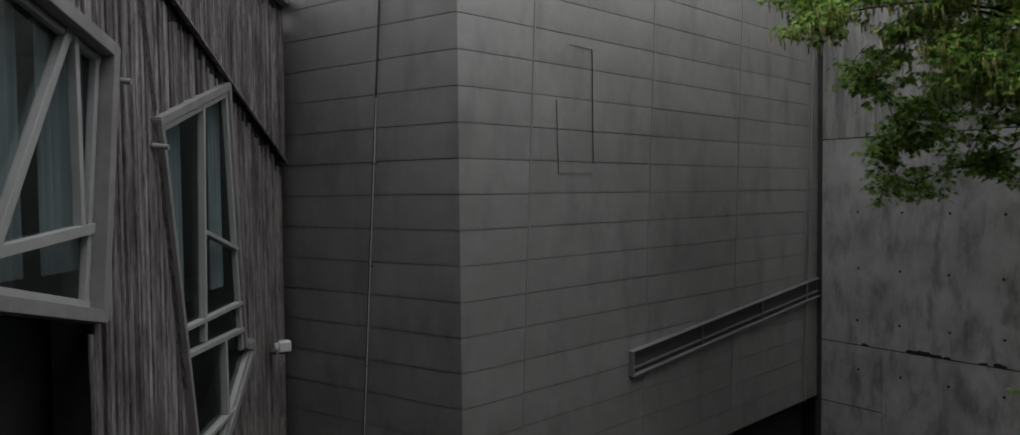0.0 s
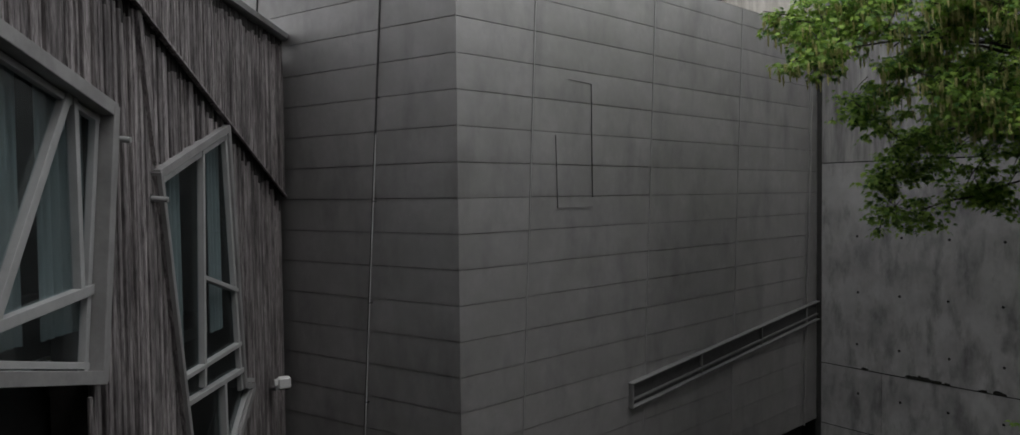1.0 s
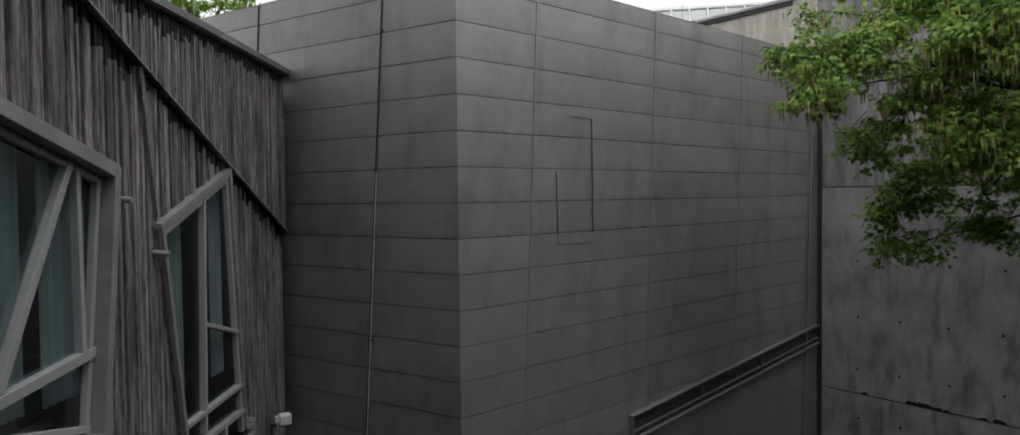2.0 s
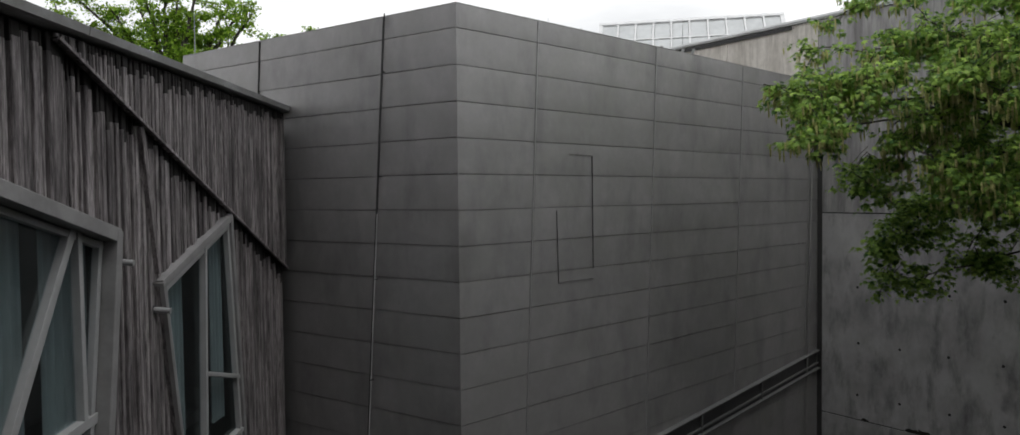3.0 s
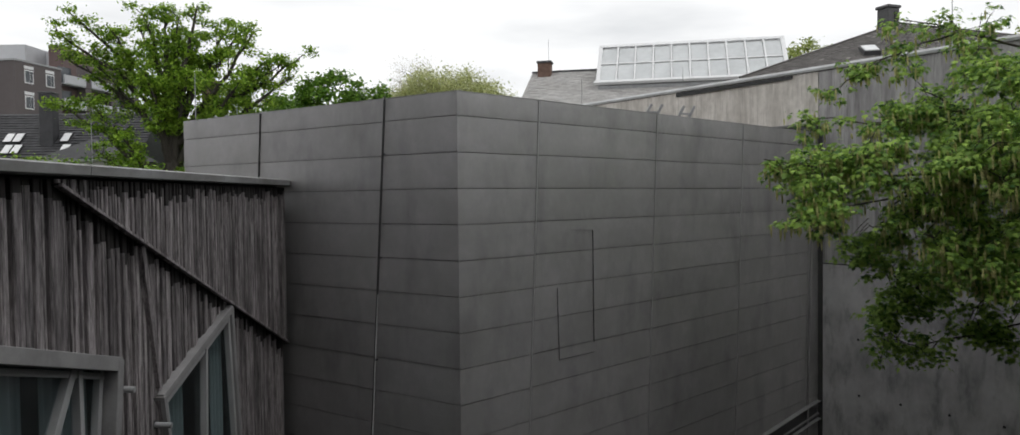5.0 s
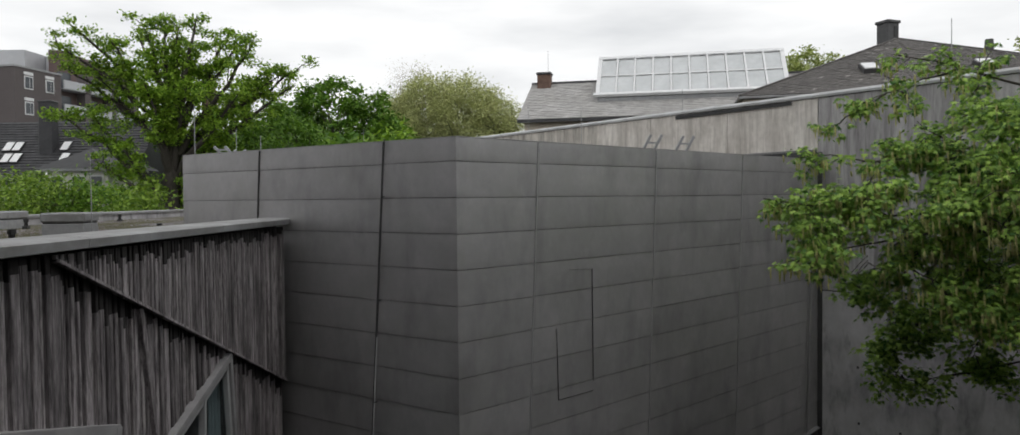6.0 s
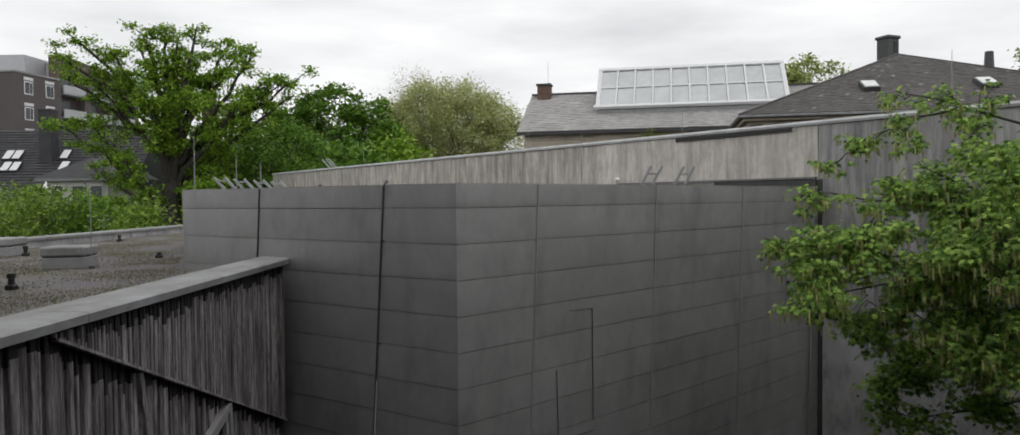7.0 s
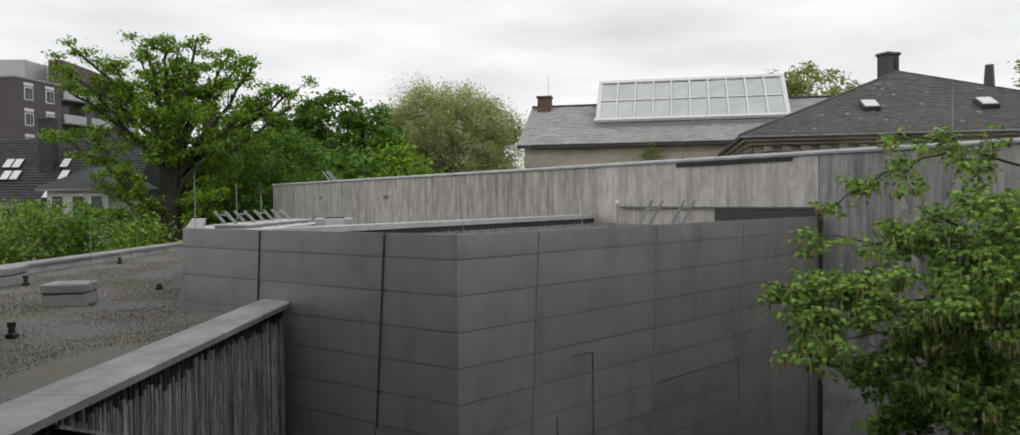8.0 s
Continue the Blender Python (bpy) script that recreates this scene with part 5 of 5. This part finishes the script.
# ---- far buildings ----
def course_roof(name, a, b, c, d, rows, cols, mat, parent, label="", lift=0.02, pale=0.0):
    """A pitched roof plane a-b (eave) to d-c (ridge), laid in overlapping courses of single slates, one mesh."""
    a, b, c, d = map(Vector, (a, b, c, d))
    nrm = (b - a).cross(d - a).normalized()
    r = random.Random(len(name) + rows)
    layers = ([], []), ([], [])
    for i in range(rows):
        t0, t1 = i / rows, min((i + 1.25) / rows, 1.0)
        l0, r0, l1, r1 = a.lerp(d, t0), b.lerp(c, t0), a.lerp(d, t1), b.lerp(c, t1)
        off = 0.5 * (i % 2)
        width0 = (b - a).length
        n = max(1, int(cols * (r0 - l0).length / width0))
        for j in range(-1, n):
            s0, s1 = max(0, (j + off) / n), min(1, (j + 1 + off) / n)
            if s1 - s0 < 1e-3:
                continue
            verts, faces = layers[r.random() < pale * (1.6 if s0 < 0.35 else 0.6)]
            k = len(verts)
            h = lift * r.uniform(0.8, 1.5)
            g = 0.01 * (s1 - s0)
            verts += [l0.lerp(r0, s0 + g) + nrm * h, l0.lerp(r0, s1 - g) + nrm * h, l1.lerp(r1, s1 - g) + nrm * 0.004, l1.lerp(r1, s0 + g) + nrm * 0.004,
                      l0.lerp(r0, s0 + g) - nrm * 0.01, l0.lerp(r0, s1 - g) - nrm * 0.01]
            faces += [(k, k + 1, k + 2, k + 3), (k, k + 4, k + 5, k + 1)]
    if layers[1][0]:
        tagged(raw(name, *layers[1], M_SLATE_PALE, parent, "scattered bleached slates"), kind="stuff")
    return tagged(raw(name, *layers[0], mat, parent, label), kind="stuff")


def chimney(o, c, u, w, d, z0, z1, mat):
    ch = part("chimney", turned_block(c, u, -w / 2, w / 2, -d / 2, d / 2, z0, z1, 0.02), mat, o)
    part("chimney_cap", turned_block(c, u, -w / 2 - 0.05, w / 2 + 0.05, -d / 2 - 0.05, d / 2 + 0.05, z1, z1 + 0.12, 0.02), M_DARKMETAL, o)
    return ch


# house with the long glazed roof light
HE, HU, HV = (0.41, 36.2), (0.977, -0.213), (0.213, 0.977)
H = lambda a, b, z: Vector((HE[0] + HU[0] * a + HV[0] * b, HE[1] + HU[1] * a + HV[1] * b, z))
house = thing("house", H(8, 4, 0), "old stone house with slate roof and long glazed roof light", "house")
bm = turned_block(HE, HU, 0.3, 17.0, 0.4, 8.0, 0.0, 11.5)
part("wall", bm, M_STONE, house)
for i in range(3):
    part("stone_course", turned_block(HE, HU, 0.26, 17.0, 0.34, 0.4, 9.3 + i * 0.62, 9.3 + i * 0.62 + 0.57, 0.02), M_STONE, house)
bm = bmesh.new()
prism(bm, [H(0.05, 0.05, 11.58), H(0.05, 8.35, 11.58), H(0.05, 4.2, 13.9)], H(17, 0, 0) - H(0, 0, 0))
part("roof", bm, M_SLATE, house)
course_roof("slating", H(0, 0, 11.62), H(17, 0, 11.62), H(17, 4.2, 13.97), H(0, 4.2, 13.97), 22, 60, M_SLATE, house, "grey slates in courses")
part("ridge", bar(H(0, 4.2, 14.0), H(17, 4.2, 14.0), 0.2, 0.1, (0, 0, 1)), M_DARKMETAL, house)
part("eave_board", turned_block(HE, HU, 0.0, 17.0, 0.02, 0.14, 11.46, 11.6), M_DARKMETAL, house, "dark gutter along the eave")
chimney(house, H(0.75, 3.9, 0)[:2], HU, 0.72, 0.6, 13.4, 14.4, M_BRICK)
rod("aerial", H(0.95, 3.9, 14.4), H(0.95, 3.9, 15.7), 0.009, M_METAL, house)
sk = part("roof_light", prism(bmesh.new(), [H(3.82, 1.66, 12.3), H(3.82, 1.66, 12.74), H(3.82, 3.9, 15.04), H(3.82, 4.12, 15.04), H(3.82, 4.9, 13.5)], H(9.0, 0, 0) - H(0, 0, 0)), M_METAL, house, "long glazed roof light in white frames")
SK0, SK1 = 3.72, 13.02
COL = (SK1 - SK0 - 0.2) / 10
lo, hi = (1.6, 12.82), (3.9, 15.12)
nrm = (H(0, lo[0], lo[1]) - H(0, hi[0], hi[1])).cross(Vector((*HU, 0))).normalized()
if nrm.z < 0:
    nrm = -nrm
for i in range(10):
    a0, a1 = SK0 + 0.1 + i * COL, SK0 + 0.1 + (i + 1) * COL
    for t0, t1 in ((0.05, 0.47), (0.50, 0.92)):
        g = lambda a, t: H(a, lo[0] + (hi[0] - lo[0]) * t, lo[1] + (hi[1] - lo[1]) * t) + nrm * 0.03
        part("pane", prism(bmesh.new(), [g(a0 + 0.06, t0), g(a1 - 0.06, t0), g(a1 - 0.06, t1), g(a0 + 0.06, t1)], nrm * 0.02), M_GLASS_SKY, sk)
g = lambda a, t, o=0.06: H(a, lo[0] + (hi[0] - lo[0]) * t, lo[1] + (hi[1] - lo[1]) * t) + nrm * o
for i in range(11):
    a = SK0 + 0.1 + i * COL
    part("glazing_bar", bar(g(a, 0.0), g(a, 1.0), 0.2 if i in (0, 10) else 0.09, 0.12, nrm), M_WHITE, sk)
part("glazing_bar", bar(g(SK0 + 0.1, 0.485), g(SK1 - 0.1, 0.485), 0.055, 0.1, nrm), M_WHITE, sk)
part("glazing_bar", bar(g(SK0, 0.965, 0.07), g(SK1, 0.965, 0.07), 0.2, 0.14, nrm), M_WHITE, sk)
part("glazing_bar", bar(g(SK0 - 0.1, 0.01, 0.07), g(SK1 + 0.1, 0.01, 0.07), 0.16, 0.16, nrm), M_WHITE, sk)
rod("downpipe", H(10.9, 0.2, 9.0), H(10.3, 0.1, 11.5), 0.06, M_METAL, house)

# pavilion with the hipped roof
PO, PL, PH = (7.5, 23.75), 13.0, 6.5
Q = lambda a, b, z: Vector((PO[0] + HU[0] * a + HV[0] * b, PO[1] + HU[1] * a + HV[1] * b, z))
pav = thing("pavilion", Q(PH, PH, 0), "old stone pavilion with hipped dark slate roof", "house")
ZE, ZA = 10.98, 13.82
TB = lambda a0, a1, b0, b1, z0, z1, bev=0.0: turned_block(PO, HU, a0, a1, b0, b1, z0, z1, bev)
part("wall", TB(0.6, PL - 0.6, 0.6, PL - 0.6, 0.0, 10.3), M_STONE, pav)
part("frieze", TB(0.5, PL - 0.5, 0.5, PL - 0.5, 10.3, 10.66), M_STONE, pav)
part("cornice", TB(0.3, PL - 0.3, 0.3, PL - 0.3, 10.66, 10.78, 0.02), M_STONE, pav, "pale moulded cornice")
part("cornice", TB(0.12, PL - 0.12, 0.12, PL - 0.12, 10.78, 10.88, 0.02), M_STONE, pav)
for i in range(20):
    x = 0.75 + i * 0.58
    part("dentil", TB(x, x + 0.26, 0.34, 0.5, 10.46, 10.63), M_STONE, pav)
    part("dentil", TB(0.34, 0.5, x, x + 0.26, 10.46, 10.63), M_STONE, pav)
part("gutter", TB(-0.02, PL + 0.02, -0.02, 0.12, 10.88, 10.97, 0.02), M_COPING, pav, "pale metal gutter")
part("gutter", TB(-0.02, 0.12, 0.12, PL, 10.88, 10.97, 0.02), M_DARKMETAL, pav)
bm = bmesh.new()
q = [bm.verts.new(Q(a, b, ZE)) for a, b in ((0.1, 0.1), (PL - 0.1, 0.1), (PL - 0.1, PL - 0.1), (0.1, PL - 0.1))]
ap = bm.verts.new(Q(PH, PH, ZA - 0.05))
bm.faces.new(q)
for i in range(4):
    bm.faces.new((q[i], q[(i + 1) % 4], ap))
part("roof", bm, M_SLATE_DARK, pav)
course_roof("slating", Q(0, 0, ZE), Q(PL, 0, ZE), Q(PH + 0.05, PH, ZA), Q(PH - 0.05, PH, ZA), 40, 110, M_SLATE_DARK, pav, "dark slates in courses", 0.016, 0.014)
course_roof("slating", Q(0, PL, ZE), Q(0, 0, ZE), Q(PH, PH - 0.05, ZA), Q(PH, PH + 0.05, ZA), 40, 110, M_SLATE_DARK, pav, "dark slates in courses", 0.016, 0.014)
for a in (0.0, PL):
    part("hip_ridge", bar(Q(a, 0, ZE + 0.02), Q(PH, PH, ZA + 0.02), 0.13, 0.05, (0, 0, 1)), M_SLATE_DARK, pav)
sl = (Q(0, PH, ZA) - Q(0, 0, ZE)).normalized()
acr = Vector((*HU, 0))
up = acr.cross(sl)
for a, f in ((4.16, 0.29), (7.66, 0.27)):
    p = Q(a, PH * f, ZE + (ZA - ZE) * f)
    part("roof_window", prism(bmesh.new(), [p, p + acr * 0.52, p + acr * 0.52 + sl * 0.8, p + sl * 0.8], up * 0.16), M_DARKMETAL, pav, "small roof window")
    p = p + up * 0.17
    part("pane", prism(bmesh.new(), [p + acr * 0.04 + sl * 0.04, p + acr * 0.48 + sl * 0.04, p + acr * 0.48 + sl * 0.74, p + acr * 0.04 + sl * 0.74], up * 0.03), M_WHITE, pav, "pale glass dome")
C2 = (15.38, 29.75)
chimney(pav, C2, (0.93, 0.36), 0.6, 0.56, 13.2, 14.62, M_DARKMETAL)
part("chimney_opening", turned_block(C2, (0.93, 0.36), 0.02, 0.2, -0.3, -0.27, 14.05, 14.5), M_BLACK, pav)
bm = bmesh.new()
bmesh.ops.create_cone(bm, cap_ends=True, segments=10, radius1=0.45, radius2=0.2, depth=4.2, matrix=Matrix.Translation((24.9, 38.0, 13.6)))
smokestack = thing("smokestack", (24.9, 38.0, 0), "tapering dark chimney behind the pavilion", "chimney")
part("shaft", bm, M_DARKMETAL, smokestack, "tapering dark chimney")
part("plinth", block(23.6, 26.2, 36.7, 39.3, 0.0, 11.6), M_STONE, smokestack)

# apartment block, far off
apt = thing("apartment_building", (-55, 84, 0), "taupe apartment block with white windows and balconies", "apartment building")
AO, AU = (-55.3, 82.0), (0.16, 0.987)
TA = lambda a0, a1, b0, b1, z0, z1: turned_block(AO, AU, a0, a1, b0, b1, z0, z1)
part("wall", TA(0.0, 6.8, 0.0, 14.0, 0.0, 23.1), M_APT, apt)
part("parapet", TA(-0.08, 6.88, -0.08, 14.1, 23.1, 23.3), M_METAL, apt)
for zc in (21.9, 18.97, 16.04, 13.1, 10.2):
    for a in (1.9, 5.0):
        w = part("window", TA(a - 0.62, a + 0.62, -0.05, 0.03, zc - 1.15, zc + 0.35), M_WHITE, apt, "white framed window")
        part("pane", TA(a - 0.5, a + 0.08, -0.08, -0.05, zc - 1.03, zc + 0.23), M_GLASS_DARK, w)
        part("pane", TA(a + 0.16, a + 0.5, -0.08, -0.05, zc - 1.03, zc + 0.23), M_GLASS_DARK, w)
        part("lintel", TA(a - 0.66, a + 0.66, -0.06, 0.03, zc + 0.48, zc + 0.82), M_WHITE, apt)
part("wing", TA(6.8, 21.0, 1.1, 12.0, 0.0, 23.0), M_APT_BROWN, apt, "brown balcony wing")
for zf in (22.6, 19.7, 16.8, 13.9, 11.0):
    for i in range(3):
        a0 = 7.0 + i * 4.6
        b = part("balcony", TA(a0, a0 + 3.6, -0.25, -0.1, zf - 1.0, zf + 0.05), M_APT_PALE, apt, "pale balcony front")
        part("slab", TA(a0, a0 + 3.6, -0.1, 1.1, zf - 1.1, zf - 0.95), M_APT_PALE, b)
        part("balcony_door", TA(a0 + 0.5, a0 + 2.6, 1.04, 1.12, zf - 0.95, zf + 1.2), M_GLASS_DARK, apt)
        part("partition", TA(a0 + 3.6, a0 + 4.6, -0.1, 1.1, zf - 1.1, zf + 1.75), M_APT, apt)
part("penthouse", turned_block((-66.0, 92.6), (1, 0.0), -8.0, 4.9, 0, 6, 20.0, 27.1), M_APT_PALE, apt, "pale set-back storey")
part("penthouse", turned_block((-61.0, 96.6), (1, 0.0), 0.0, 3.0, 0, 4, 20.0, 27.0), M_APT_PALE, apt, "pale set-back storey")
part("stair_tower", turned_block((-57.2, 94.0), (-0.1, 0.995), 0.0, 22.0, 0.0, 1.7, 0.0, 27.3), M_APT_BROWN, apt, "brown upper storey")

spire = thing("church_spire", (-37.7, 92.0, 0), "brown tower with pointed roof among trees", "tower")
part("tower_wall", block(-38.4, -37.0, 91.5, 92.9, 0.0, 20.5), M_BRICK, spire)
bm = bmesh.new()
q = [bm.verts.new(p) for p in ((-38.5, 91.4, 20.5), (-36.9, 91.4, 20.5), (-36.9, 93.0, 20.5), (-38.5, 93.0, 20.5))]
ap = bm.verts.new((-37.7, 92.2, 25.0))
bm.faces.new(q)
for i in range(4):
    bm.faces.new((q[i], q[(i + 1) % 4], ap))
part("roof", bm, M_BRICK, spire)

# dark-roofed house in front of the apartments
villa = thing("villa", (-34, 54, 0), "white house with dark tiled roof and roof windows", "house")
part("wall", block(-46.0, -27.0, 50.7, 60.0, 0.0, 9.0), M_RENDER, villa)
part("roof", prism(bmesh.new(), [(-46.5, 50.3, 8.85), (-46.5, 60.3, 8.85), (-46.5, 55.3, 13.8)], (20.2, 0, 0)), M_TILE, villa)
course_roof("tiling", (-46.5, 50.3, 8.9), (-26.3, 50.3, 8.9), (-26.3, 55.3, 13.85), (-46.5, 55.3, 13.85), 24, 66, M_TILE, villa, "anthracite tiles in courses", 0.05)
part("gutter", block(-46.5, -26.3, 50.2, 50.32, 8.75, 8.88), M_METAL, villa)
chimney(villa, (-33.35, 53.0), (1, 0), 0.95, 0.8, 11.0, 15.0, M_TILE)
sl = Vector((0, 5.0, 4.95)).normalized()
up = Vector((0, -sl.z, sl.y))
for x, y in ((-36.65, 52.85), (-35.97, 52.85), (-36.25, 51.95), (-35.57, 51.95), (-32.5, 52.85), (-32.1, 51.95), (-32.4, 50.6)):
    p = Vector((x, y, 8.9 + (y - 50.3) * 0.99)) + up * 0.08
    w = part("roof_window", prism(bmesh.new(), [p, p + Vector((0.6, 0, 0)), p + Vector((0.6, 0, 0)) + sl * 0.98, p + sl * 0.98], up * 0.08), M_DARKMETAL, villa, "roof window with sky reflection painted white on its glass")
    # white pane colour takes the place of reflected sky
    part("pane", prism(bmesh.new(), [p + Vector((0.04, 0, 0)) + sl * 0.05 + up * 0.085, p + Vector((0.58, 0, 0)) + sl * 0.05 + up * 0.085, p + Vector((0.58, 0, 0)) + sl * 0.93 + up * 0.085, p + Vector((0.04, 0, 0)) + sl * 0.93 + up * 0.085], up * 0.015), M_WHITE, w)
part("bay", block(-29.5, -25.6, 46.6, 51.0, 0.0, 9.75), M_RENDER, villa, "white bay")
part("bay_eave", block(-29.95, -25.2, 46.1, 51.0, 9.75, 9.92), M_METAL, villa)
bm = bmesh.new()
q = [bm.verts.new(p) for p in ((-30.0, 46.05, 9.92), (-25.15, 46.05, 9.92), (-25.15, 52.5, 9.92), (-30.0, 52.5, 9.92), (-27.6, 48.3, 11.3), (-27.6, 52.5, 11.3))]
for g in ((0, 1, 4), (1, 2, 5, 4), (3, 0, 4, 5), (0, 3, 2, 1), (2, 3, 5)):
    bm.faces.new([q[i] for i in g])
part("bay_roof", bm, M_TILE, villa)
for x in (-28.8, -27.5, -26.3):
    w = part("window", block(x - 0.4, x + 0.4, 46.54, 46.62, 7.5, 9.5), M_WHITE, villa)
    part("pane", block(x - 0.32, x + 0.32, 46.5, 46.54, 7.6, 9.4), M_GLASS_DARK, w)

# wild plant rooted in the house wall
crown_tree("wall_plant", (6.8, 34.91, 0), 1.0, (6.8, 34.86, 11.075), (0.55, 0.25, 0.47500000000000053), 26, 26, 0.1, 0.05, M_LEAF_YELLOW, "tall thin wild bush growing against the stone house wall", 91, 0.03, limbs=5, twigs=False)
